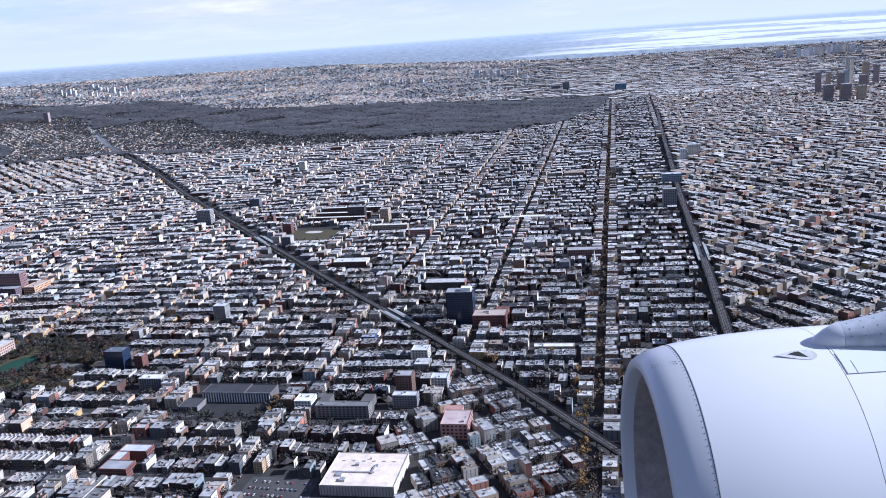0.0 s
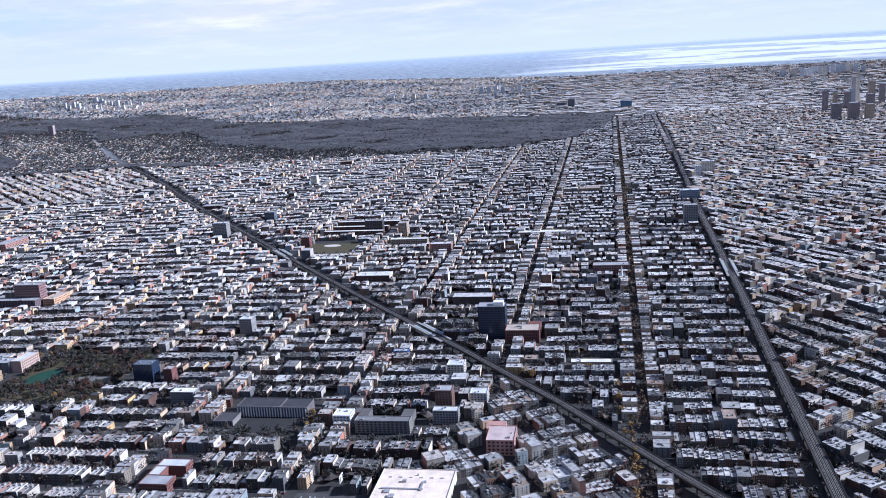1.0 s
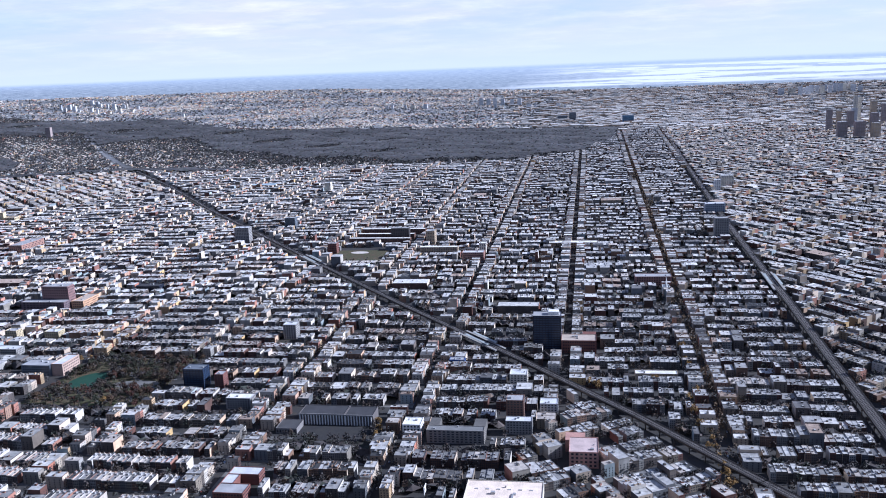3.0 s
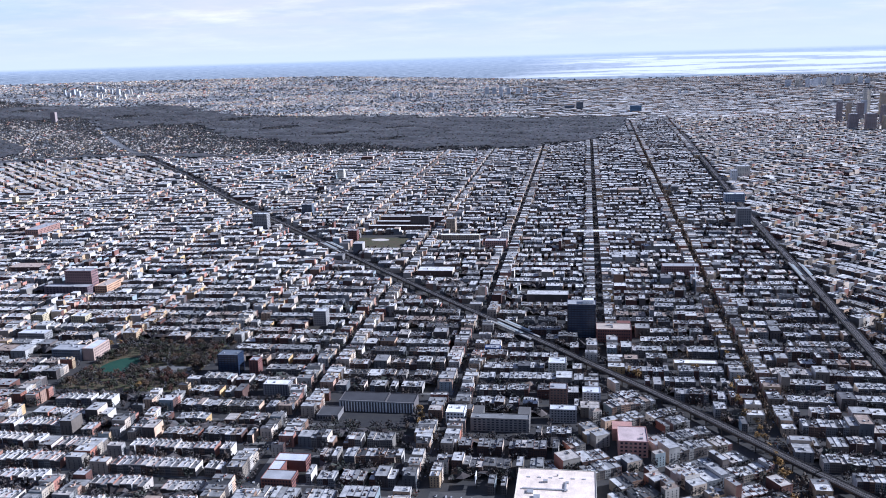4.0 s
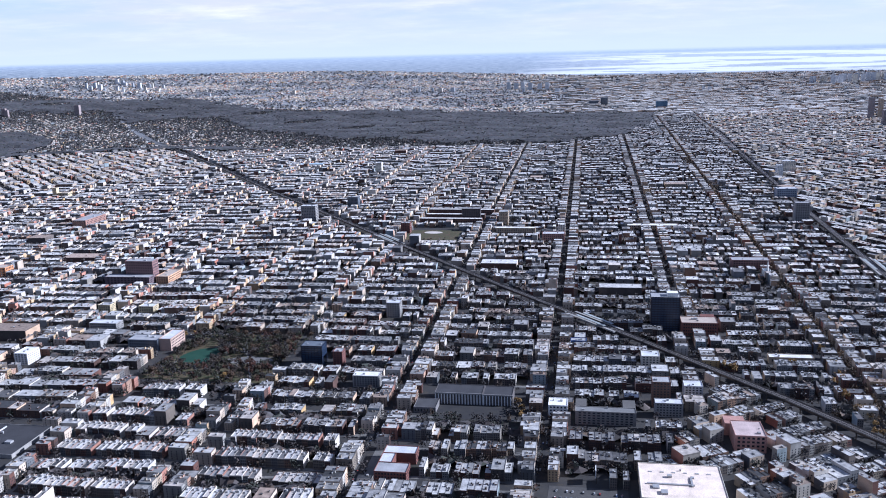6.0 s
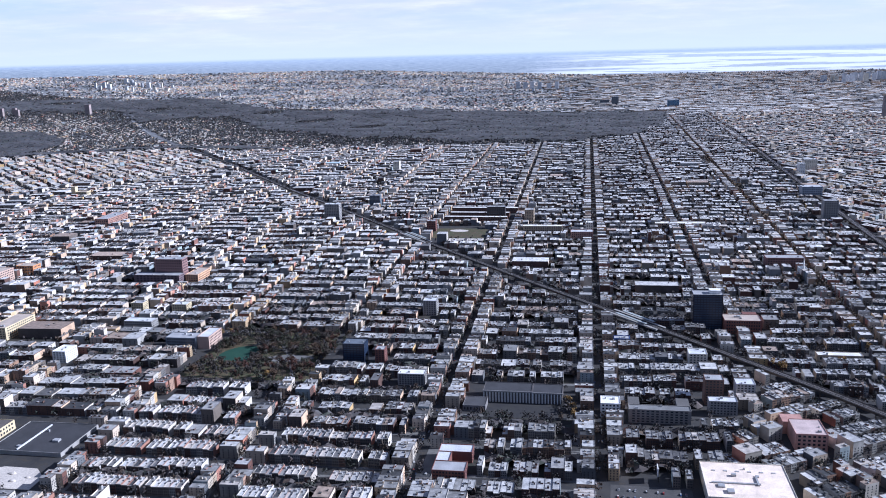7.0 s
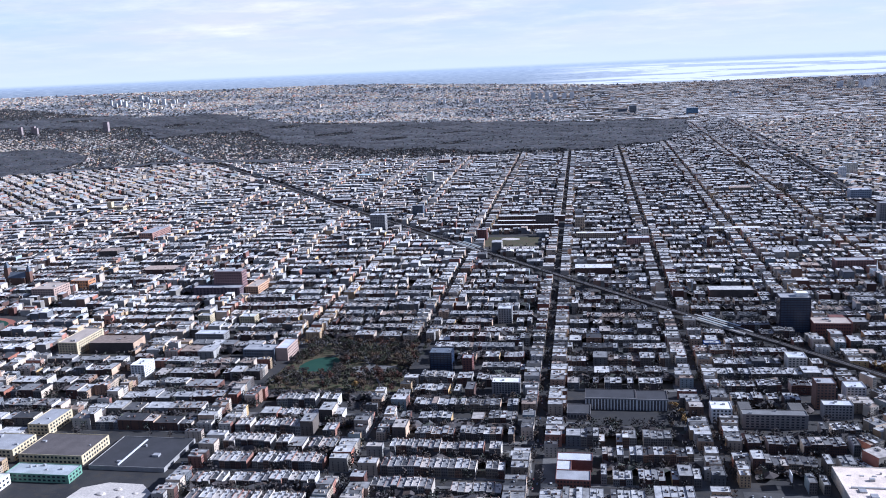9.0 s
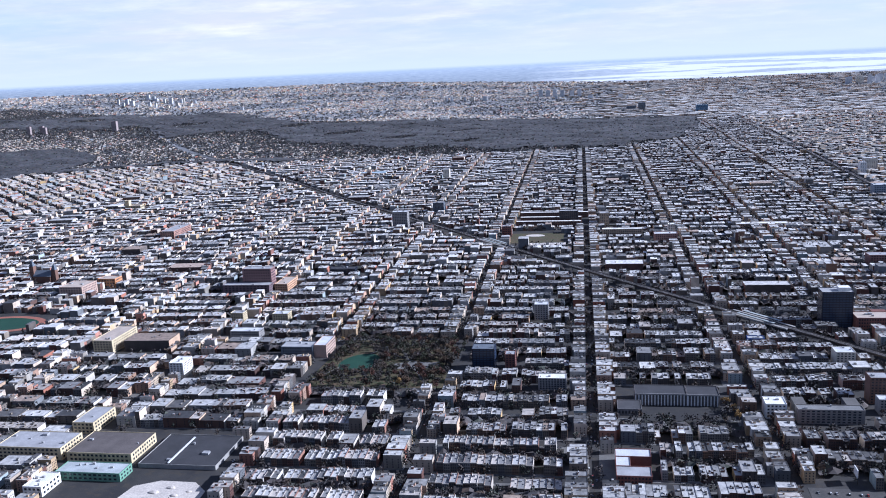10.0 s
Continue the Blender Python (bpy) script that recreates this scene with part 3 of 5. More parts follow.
def build_street_trees():
    for s in (-6.5, -2.2, 2.2, 6.5):
        ty = np.arange(430.0, 2800.0, 7.0) + rng.uniform(-2, 2, 339)
        tx = np.interp(ty, [p[1] for p in BUSHWICK], [p[0] for p in BUSHWICK]) + s + rng.uniform(-0.6, 0.6, 339)
        keep = (rng.random(339) < 0.75) & (side_of(tx, ty, MYRTLE) > 8)
        tree_spots.extend(zip(tx[keep], ty[keep]))
    px, py = rng.uniform(-634, -521, 220), rng.uniform(598, 716, 220)
    keep = (np.hypot((px + 606) / 18, (py - 656) / 23) > 1) & (np.hypot((px + 556) / 25, (py - 650) / 12) > 1)
    tree_spots.extend(zip(px[keep], py[keep]))
    sx, sy = rng.uniform(-388, -300, 110), rng.uniform(553, 588, 110)
    keep = (sy < 561) | (sx > -311) | (sx < -383)
    tree_spots.extend(zip(sx[keep], sy[keep]))
    t = np.array(tree_spots)
    r = rng.uniform(1.4, 2.8, len(t))
    z = terrain(t[:, 0], t[:, 1])
    col = TREE_TINTS[rng.choice(6, len(t), p=[0.26, 0.22, 0.24, 0.12, 0.12, 0.04])]
    # the wide tree-lined street still keeps its dry tan leaves
    tan = side_of(t[:, 0], t[:, 1], BUSHWICK) < 8
    col[tan] = np.array([(0.14, 0.105, 0.075), (0.11, 0.085, 0.063), (0.08, 0.065, 0.05), (0.17, 0.12, 0.075)])[rng.choice(4, int(tan.sum()))]
    lod = np.hypot(t[:, 0] - MID[0], t[:, 1])
    for name, pick, count, size in (("street_trees", lod < 900, 30, 0.22), ("farther_street_trees", lod >= 900, 7, 0.44)):
        cen = np.c_[t[pick], z[pick] + 1.2 + 1.3 * r[pick]]
        stuff(name, leaf_mesh(name, cen, r[pick], 1.25 * r[pick], count, size, col[pick], rng, M_LEAF), "brown half-bare autumn trees in yards and streets", "trees")


build_street_trees()
stuff("yard_crowns", mesh_of("yard_crowns", np.concatenate(crowns["verts"]), np.concatenate(crowns["quads"]), [M_LEAF], None, np.concatenate(crowns["tint"])),
      "joined grey-brown crowns of trees behind the rows", "trees")


def build_woods():
    # the closed canopy as one bumpy sheet
    gx, gy = np.meshgrid(np.arange(-3500.0, 20.0, 6.0), np.arange(1880.0, 3720.0, 6.0))
    gx, gy = gx + rng.uniform(-2.2, 2.2, gx.shape), gy + rng.uniform(-2.2, 2.2, gx.shape)
    high = 4.5 + rng.uniform(-2.0, 2.0, gx.shape) + 2.0 * np.sin(gx / 31.0) * np.sin(gy / 23.0) + 5.0 * (side_of(gx, gy, CUTTING) < 30)
    verts = np.stack([gx, gy, terrain(gx, gy) + high], -1).reshape(-1, 3)
    i = np.arange(gx.size).reshape(gx.shape)
    quads = np.stack([i[:-1, :-1], i[:-1, 1:], i[1:, 1:], i[1:, :-1]], -1).reshape(-1, 4)
    mx, my = verts[quads[:, 0], 0], verts[quads[:, 0], 1]
    quads = quads[woods_at(mx, my) & in_view(mx, my, 100)]
    used = np.unique(quads)
    back = np.zeros(len(verts), int)
    back[used] = np.arange(len(used))
    verts, quads = verts[used], back[quads]
    mx, my = verts[quads[:, 0], 0], verts[quads[:, 0], 1]
    col = WOOD_TINTS[rng.choice(6, len(quads), p=[0.3, 0.25, 0.25, 0.08, 0.1, 0.02])] * (0.40 + 0.6 * patchy(mx / 110.0 + 60, my / 45.0, 7) + 0.35 * patchy(mx / 24.0 + 200, my / 15.0, 8))[:, None]
    me = mesh_of("woods_canopy", verts, quads, [M_LEAF], None, col)
    me.shade_smooth()
    stuff("woods_canopy", me, "grey-brown leafless woods on a low ridge", "woods")
    x, y = rng.uniform(-3400, 0, 60000), rng.uniform(1880, 3700, 60000)
    ok = woods_at(x, y) & in_view(x, y, 100)
    x, y = x[ok][:5500], y[ok][:5500]
    r = rng.uniform(2.4, 4.6, len(x))
    col = WOOD_TINTS[rng.choice(6, len(x))] * 1.1
    cen = np.c_[x, y, terrain(x, y) + 3.9]
    stuff("woods", leaf_mesh("woods", cen, r, 0.6 * r, 9, 0.34, col, rng, M_LEAF), "taller bare trees standing out of the woods", "woods")


def build_suburb():
    """Small detached houses along slanting streets, with trees between."""
    c, q = math.cos(radians(-38)), math.sin(radians(-38))
    u, v = np.meshgrid(np.arange(-2600.0, 2600.0, 8.5), np.arange(-1500.0, 1500.0, 17.0))
    u, v = u + rng.uniform(-1.5, 1.5, u.shape), v + rng.uniform(-1.5, 1.5, u.shape)
    x, y = (-1500 + c * u - q * v).ravel(), (2500 + q * u + c * v).ravel()
    gap = np.interp(x, *WOODS_NEAR) - y
    open_field = np.sin(x / 71.0 + 2) * np.sin(y / 58.0 - 1) + 0.5 * np.sin(x / 29.0 + y / 41.0)
    chance = np.clip(0.12 + gap / 600.0, 0.1, 0.6) * np.clip(2.2 * patchy(x / 60.0 + 60, y / 45.0, 4) - 0.1, 0.1, 1.3) * np.where(open_field > 0.75, 0.15, 1.0)
    ok = suburb_at(x, y) & in_view(x, y, 40) & (side_of(x, y, MYRTLE) > 16) & (np.hypot(x - MID[0], y) < 3900)
    house = ok & (rng.random(len(x)) < chance)
    hx, hy = x[house], y[house]
    k = len(hx)
    z = terrain(hx, hy)
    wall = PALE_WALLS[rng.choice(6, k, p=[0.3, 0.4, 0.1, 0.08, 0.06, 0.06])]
    # fronts at 0.7 of the sides: shading put into the wall colour
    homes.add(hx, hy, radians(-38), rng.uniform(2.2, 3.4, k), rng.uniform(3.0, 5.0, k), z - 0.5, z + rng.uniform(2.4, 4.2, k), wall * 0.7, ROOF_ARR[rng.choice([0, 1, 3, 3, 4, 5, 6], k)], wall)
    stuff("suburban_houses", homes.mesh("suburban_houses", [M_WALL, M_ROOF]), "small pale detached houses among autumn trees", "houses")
    x, y = rng.uniform(-3300, -250, 90000), rng.uniform(2000, 3500, 90000)
    gap = np.interp(x, *WOODS_NEAR) - y
    ok = suburb_at(x, y) & in_view(x, y, 40) & (rng.random(90000) < np.clip(0.95 - gap / 700.0, 0.45, 0.95)) & (side_of(x, y, MYRTLE) > 12)
    x, y = x[ok][:22000], y[ok][:22000]
    r = rng.uniform(2.2, 4.4, len(x))
    stuff("suburban_trees", leaf_mesh("suburban_trees", np.c_[x, y, terrain(x, y) + 3.2], r, 0.8 * r, 7, 0.42, WOOD_TINTS[rng.choice(6, len(x))] * 0.9, rng, M_LEAF), "grey-brown trees between small houses", "trees")


homes = Boxes()
build_woods()
build_suburb()


def build_far_town():
    """Towns behind the ridge: speckled houses in clumps, tree belts, large white works roofs towards the bay."""
    k = 60000
    r = np.sqrt(rng.uniform(3380**2, 4985**2, k))
    a = rng.uniform(radians(-20), radians(48), k)
    x, y = MID[0] - r * np.sin(a), r * np.cos(a)
    # belts lie across the line of sight
    belt = 2.4 * patchy(a * 22 + 30, r / 75.0, 1) + 1.6 * patchy(a * 70 + 90, r / 33.0, 2) - 2.0
    ok = (belt + rng.normal(0, 0.5, k) > 0.1) & ~woods_at(x, y)
    x, y, a = x[ok], y[ok], a[ok]
    z = terrain(x, y)
    n = len(x)
    roof = ROOF_ARR[rng.choice([0, 1, 3, 3, 4, 5, 5], n)]
    far_town.add(x, y, rng.choice([0.05, -0.5, 0.9], n), rng.uniform(2.5, 7.5, n), rng.uniform(2.2, 4.5, n), z - 3, z + rng.uniform(1.2, 2.8, n),
                 PALE_WALLS[rng.choice(6, n, p=[0.3, 0.4, 0.1, 0.08, 0.06, 0.06])] * rng.uniform(0.6, 1.1, (n, 1)), roof)
    k = 2600
    r = np.sqrt(rng.uniform(3320**2, 4900**2, k))
    a = rng.uniform(radians(-19), radians(8), k) * np.clip(rng.normal(0.8, 0.3, k), 0, 1)
    x, y = MID[0] - r * np.sin(a), r * np.cos(a)
    ok = ~woods_at(x, y)
    x, y = x[ok], y[ok]
    k = len(x)
    z = terrain(x, y)
    far_town.add(x, y, 0.1, rng.uniform(8, 26, k), rng.uniform(6, 14, k), z - 4, z + rng.uniform(4, 9, k), PALE_WALLS[rng.choice(3, k)] * 0.8, ROOF_ARR[rng.choice([0, 2, 9, 3], k)])
    stuff("far_town", far_town.mesh("far_town", [M_WALL, M_ROOF]), "pale low buildings of the town far behind the woods", "houses")
    k = 26000
    r = np.sqrt(rng.uniform(3380**2, 4950**2, k))
    a = rng.uniform(radians(-18), radians(46), k)
    x, y = MID[0] - r * np.sin(a), r * np.cos(a)
    belt = 2.4 * patchy(a * 22 + 30, r / 75.0, 1) + 1.6 * patchy(a * 70 + 90, r / 33.0, 2) - 2.0
    ok = belt + rng.normal(0, 0.5, k) < 0.3
    x, y = x[ok], y[ok]
    s = rng.uniform(2.5, 5.5, len(x))
    stuff("far_trees", leaf_mesh("far_trees", np.c_[x, y, terrain(x, y) + 2], s, 0.6 * s, 4, 0.5, WOOD_TINTS[rng.choice(6, len(x))], rng, M_LEAF), "grey-brown trees between the far houses", "trees")


build_far_town()

# ---- single things ----
A0 = radians(3.4)
UNIT = {}


def part(name, bm, material, parent, label=""):
    me = bpy.data.meshes.new(name)
    bm.to_mesh(me)
    bm.free()
    me.materials.append(material)
    ob = new(name, me)
    ob.parent = parent
    return tagged(ob, label)


def like(name, me, parent, place, scale=(1, 1, 1), turn=0.0, label=""):
    """A part that shares its mesh with others."""
    ob = new(name, me)
    ob.parent = parent
    ob.matrix_basis = Matrix.LocRotScale(place, Euler((0, 0, turn)), scale)
    return tagged(ob, label)


def box_in(bm, x0, y0, z0, x1, y1, z1):
    v = [bm.verts.new(p) for p in ((x0, y0, z0), (x1, y0, z0), (x1, y1, z0), (x0, y1, z0), (x0, y0, z1), (x1, y0, z1), (x1, y1, z1), (x0, y1, z1))]
    for q in ((0, 3, 2, 1), (4, 5, 6, 7), (0, 1, 5, 4), (1, 2, 6, 5), (2, 3, 7, 6), (3, 0, 4, 7)):
        bm.faces.new([v[i] for i in q])
    return v


def box_bm(*b):
    bm = bmesh.new()
    box_in(bm, *b)
    return bm


def ring_bm(x0, y0, x1, y1, z0, z1, thick, drop):
    """Four walls with a parapet round a sunken roof."""
    bm = bmesh.new()
    out = [(x0, y0), (x1, y0), (x1, y1), (x0, y1)]
    inn = [(x0 + thick, y0 + thick), (x1 - thick, y0 + thick), (x1 - thick, y1 - thick), (x0 + thick, y1 - thick)]
    rows = [[bm.verts.new((*p, z)) for p in ps] for ps, z in ((out, z0), (out, z1), (inn, z1), (inn, z1 - drop))]
    for a, b in zip(rows, rows[1:]):
        for i in range(4):
            bm.faces.new((a[i], a[(i + 1) % 4], b[(i + 1) % 4], b[i]))
    return bm


def unit_mesh(name, material):
    """A box one metre each way on its base, shared by alike pieces."""
    key = (name, material.name)
    if key not in UNIT:
        me = bpy.data.meshes.new(name)
        bm = box_bm(-0.5, -0.5, 0, 0.5, 0.5, 1)
        bm.to_mesh(me)
        bm.free()
        me.materials.append(material)
        UNIT[key] = me
    return UNIT[key]


def thing(name, x, y, z, label, category, group="", turn=A0):
    root = new(name)
    root.matrix_basis = Matrix.LocRotScale((x, y, z), Euler((0, 0, turn)), None)
    return tagged(root, label, category, group)


def facade(root, along, w, z0, z1, floors, cols, glass, face, fw=0.55, fh=0.5, depth=0.0, name="window"):
    """Rows of windows; face 'front' lies at y = depth, 'side' at x = depth."""
    me = unit_mesh(name, glass)
    fl, cw = (z1 - z0) / floors, w / cols
    if root.location.y > 1000 or cols > 12:
        # too small to tell apart singly: one part a storey
        for i in range(floors):
            z, bm = z0 + (i + 0.3) * fl, bmesh.new()
            for j in range(cols):
                p, h = along + (j + 0.5) * cw, cw * fw / 2
                if face == "front":
                    box_in(bm, p - h, depth - 0.06, z, p + h, depth + 0.06, z + fl * fh)
                else:
                    box_in(bm, depth - 0.06, p - h, z, depth + 0.06, p + h, z + fl * fh)
            tagged(part("window_row", bm, glass, root), kind="stuff")
        return
    for i in range(floors):
        for j in range(cols):
            p, z = along + (j + 0.5) * cw, z0 + (i + 0.3) * fl
            if face == "front":
                like(name, me, root, (p, depth, z), (cw * fw, 0.12, fl * fh))
            else:
                like(name, me, root, (depth, p, z), (0.12, cw * fw, fl * fh))


def building(name, label, x, y, w, d, h, wall, roof, floors=0, front=0, side=0, z=0.0, units=2, fw=0.55, fh=0.5, glass=None, turn=A0, category="building", group="", seed=1):
    """A flat-roofed building: walls with a parapet, roof, windows, rooftop units. x, y: its front corner."""
    r = random.Random(seed + int(abs(x) * 7 + abs(y)))
    root = thing(name, x, y, z, label, category, group, turn)
    part("wall", ring_bm(0, 0, w, d, -0.3 - 0.02 * max(w, d), h, 0.3, 0.5), wall, root)
    part("roof", box_bm(0.28, 0.28, h - 0.9, w - 0.28, d - 0.28, h - 0.45), roof, root)
    g = glass or M_GLASS
    if floors and front:
        facade(root, w * 0.04, w * 0.92, 0.4, h - 0.6, floors, front, g, "front", fw, fh)
    if floors and side:
        facade(root, d * 0.05, d * 0.9, 0.4, h - 0.6, floors, side, g, "side", fw, fh, w)
    for _ in range(units):
        s = r.uniform(0.8, 1.0 + 0.10 * min(w, d))
        ux, uy = r.uniform(1, max(1.1, w - s - 1)), r.uniform(1, max(1.1, d - s - 1))
        part("rooftop_unit", box_bm(ux, uy, h - 0.46, ux + s, uy + s * r.uniform(0.6, 1.2), h - 0.4 + r.uniform(0.7, 1.6)), M_UNIT, root)
    return root


NAVY = surface("dark_glass_wall", mottled((0.018, 0.024, 0.045), (0.012, 0.016, 0.03), 0.2), 0.25, spec=0.6)
BLUEG = surface("blue_glass_wall", mottled((0.028, 0.048, 0.09), (0.02, 0.035, 0.07), 0.2), 0.25, spec=0.6)
SILVER, WHITE, GREY, BLACK, TANR = paint(0.6, 0.61, 0.63, 0.55), paint(0.78, 0.77, 0.74, 0.6), paint(0.36, 0.36, 0.37), paint(0.05, 0.05, 0.055), paint(0.45, 0.38, 0.32)
BRICK, ORANGE, YELLOW, TAN, BROWN, PINK = paint(0.19, 0.085, 0.07), paint(0.52, 0.25, 0.12), paint(0.56, 0.47, 0.30), paint(0.45, 0.36, 0.26), paint(0.17, 0.10, 0.075), paint(0.45, 0.26, 0.22)
# PALEGREY is a lifted blue-grey that stands in for haze on far towers
PALEGREY, DUN = paint(0.48, 0.50, 0.53), paint(0.30, 0.25, 0.24)
CREAM, STONE, SLATE, PURPLE = paint(0.6, 0.56, 0.48), paint(0.30, 0.29, 0.28), paint(0.13, 0.15, 0.18), paint(0.16, 0.12, 0.13)

# the dark office tower and the brick block beside it
tower = building("office_tower", "tall dark blue glass tower with a flat roof", -206, 784, 27, 16, 34, NAVY, GREY, 14, 9, 5, units=0, fw=0.86, fh=0.62, glass=BLUEG)
part("plant_room", box_bm(15, 4, 33.6, 25, 12, 37), WHITE, tower, "white rooftop plant room")
red = building("brick_block", "dark red brick institutional block with wings", -178, 775, 33, 20, 13, BRICK, TANR, 4, 14, 7, units=3)
part("wing", box_bm(20, 20, 0, 33, 34, 11), BRICK, red)
building("brick_tower", "slim brown brick apartment tower", -206, 606, 13.5, 12, 20, BROWN, GREY, 9, 5, 4)
building("apartment_house", "grey concrete apartment house with balconies", -204, 588, 20, 9, 11, STONE, SILVER, 5, 8, 4)
r2 = building("brick_school", "red brick school with a pinkish flat roof", -153, 540, 20, 24, 12, PINK, paint(0.5, 0.4, 0.38), 4, 6, 8, units=3)
part("rear_wing", box_bm(-3, 25, 0, 11, 38, 9), PINK, r2)

# the big pale warehouse and its car park
wh = building("warehouse", "large pale warehouse with a flat white roof", -213, 456, 49.5, 44, 7.5, CREAM, paint(0.82, 0.69, 0.57, 0.6), 0, 0, 0, units=5)
for i in range(24):
    like("pilaster", unit_mesh("pilaster", STONE), wh, (1.2 + 2.05 * i, -0.1, 0), (0.5, 0.35, 7.0))
part("roof_ridge", box_bm(4, 17, 7.0, 32, 18.2, 7.8), M_UNIT, wh)
part("roof_duct", box_bm(30, 16, 7.0, 31.2, 26, 7.9), M_UNIT, wh)
for i in range(6):
    like("skylight", unit_mesh("skylight", M_UNIT), wh, (7 + 7 * i, 33, 7.0), (2.2, 1.2, 0.35))

# roadside hoarding by the car park
board = thing("billboard", -241, 484, 0, "white billboard on steel posts", "billboard")
part("panel", box_bm(-0.25, -3.6, 4.5, 0.25, 3.6, 9.5), WHITE, board)
for y in (-2.4, 2.4):
    like("post", unit_mesh("post", M_METAL), board, (0.45, y, 0), (0.4, 0.4, 9.0))

# the angled brick school round a court
court = thing("school", -378, 459, 0, "red brick school built round an open court", "building")
outline = ((0, 0, 21, 13), (0, 13, 9, 26), (0, 26, 22, 37))
for i, (x0, y0, x1, y1) in enumerate(outline):
    wing = part("wing", ring_bm(x0, y0, x1, y1, -1, 8 + 0.02 * i, 0.3, 0.5), BRICK, court)
    part("roof", box_bm(x0 + 0.25, y0 + 0.25, 7.2, x1 - 0.25, y1 - 0.25, 7.55), SILVER if i else GREY, wing)
facade(court, 0.5, 20, 0.4, 7.4, 3, 10, M_GLASS, "front")
facade(court, 0.5, 12, 0.4, 7.4, 3, 6, M_GLASS, "side", depth=21)
facade(court, 26.4, 10, 0.4, 7.4, 3, 5, M_GLASS, "side", depth=22)

# the long school with tall piers, its low hall and yard
colm = thing("high_school", -369, 587, 0, "long dark stone school with pale piers and a flat roof", "building")
for x0, x1, h in ((0, 37, 9.0), (37.3, 60, 8.6)):
    body = part("wall", ring_bm(x0, 0, x1, 18, -1, h, 0.3, 0.5), paint(0.12, 0.11, 0.11), colm)
    part("roof", box_bm(x0 + 0.25, 0.25, h - 0.8, x1 - 0.25, 17.7, h - 0.45), paint(0.055, 0.055, 0.06), body)
    part("cornice", box_bm(x0 - 0.2, -0.45, h - 0.9, x1 + 0.2, 0, h + 0.1), STONE, body)
    for i in range(int((x1 - x0) / 2.3) + 1):
        like("pier", unit_mesh("pier", WHITE), colm, (x0 + 0.6 + 2.3 * i, -0.3, 0), (0.75, 0.6, h - 1.0), label="pale stone pier")
part("hall", ring_bm(-13, -19, 4, -2, -1, 4.6, 0.3, 0.4), paint(0.2, 0.19, 0.19), colm)
part("hall_roof", box_bm(-12.7, -18.7, 3.6, 3.7, -2.3, 4.25), paint(0.07, 0.07, 0.075), colm)
for i in range(7):
    like("hall_window", unit_mesh("hall_window", M_GLASS), colm, (-11.6 + 2.3 * i, -19, 1.0), (1.3, 0.12, 2.2))

# towers by the park
building("glass_tower", "blue glass apartment tower beside the park", -503, 646, 19, 14, 19, NAVY, SLATE, 9, 6, 4, fw=0.8, fh=0.66, glass=BLUEG)
building("brick_tower", "small red-brown brick apartment tower", -476, 652, 8.5, 10, 13, BRICK, GREY, 6, 3, 4)
building("apartment_house", "pale framed apartment house with deep windows", -443, 608, 22, 11, 10, STONE, WHITE, 5, 9, 4, fw=0.6, fh=0.6)

# school by the park, with a lit end wing
sc = building("park_school", "grey stone school with a lit brick wing", -682, 660, 30, 16, 11, SLATE, GREY, 4, 12, 0)
part("wing", ring_bm(30.4, 2, 42, 30, -1, 12, 0.3, 0.6), paint(0.45, 0.33, 0.27), sc)
part("wing_roof", box_bm(30.7, 2.3, 10.6, 41.7, 29.7, 11.3), SILVER, sc)
facade(sc, 3, 26, 0.5, 11, 4, 9, M_GLASS, "side", depth=42)
building("purple_tower", "dark purple brick tower block over a long base", -829, 884, 36, 14, 27, paint(0.24, 0.145, 0.14), GREY, 8, 11, 5)
building("annex_building", "long low dark brick building beside a tower", -848, 868, 58, 14, 11, PURPLE, GREY, 4, 12, 4)
building("orange_school", "sunlit orange brick school wing", -789, 884, 16, 36, 9, paint(0.58, 0.36, 0.22), TANR, 3, 5, 12)
building("apartment_house", "grey apartment house with many windows", -756, 706, 30, 13, 9, STONE, SILVER, 4, 13, 5)
building("apartment_house", "yellow brick apartment house in the sun", -784, 762, 14, 11, 10, YELLOW, GREY, 5, 5, 4)
building("apartment_house", "yellow brick apartment house in the sun", -740, 769, 17, 12, 8, YELLOW, SILVER, 4, 6, 4)
building("brick_loft", "long yellow brick loft building in the sun", -873, 656, 20, 46, 13, YELLOW, TANR, 5, 6, 14)
building("brick_loft", "white painted loft building with large windows", -765, 610, 13, 18, 11, WHITE, WHITE, 5, 4, 6)
building("apartment_house", "slim grey apartment tower", -469, 791, 14, 12, 16, STONE, SILVER, 7, 5, 4)

building("depot", "low dark glass-fronted depot", -750, 964, 33, 13, 8, NAVY, BLACK, 2, 8, 3)

# works and sheds
building("brick_loft", "yellow brick factory with rows of windows", -772, 488, 17, 30, 9, YELLOW, GREY, 3, 5, 8)
building("factory", "brown-roofed factory with a yellow windowed end", -746, 446, 48, 34, 7, YELLOW, paint(0.12, 0.105, 0.1), 2, 14, 10)
building("factory", "large grey-roofed factory with a yellow end wall", -801, 444, 50, 26, 9, YELLOW, GREY, 3, 14, 7, units=5)
dk = building("shed", "low black-roofed shed with a pale roof pipe", -690, 444, 55, 46, 3.2, STONE, BLACK, 0, 0, 0, units=3)
part("roof_pipe", box_bm(20, 2, 2.7, 20.9, 42, 3.5), SILVER, dk)
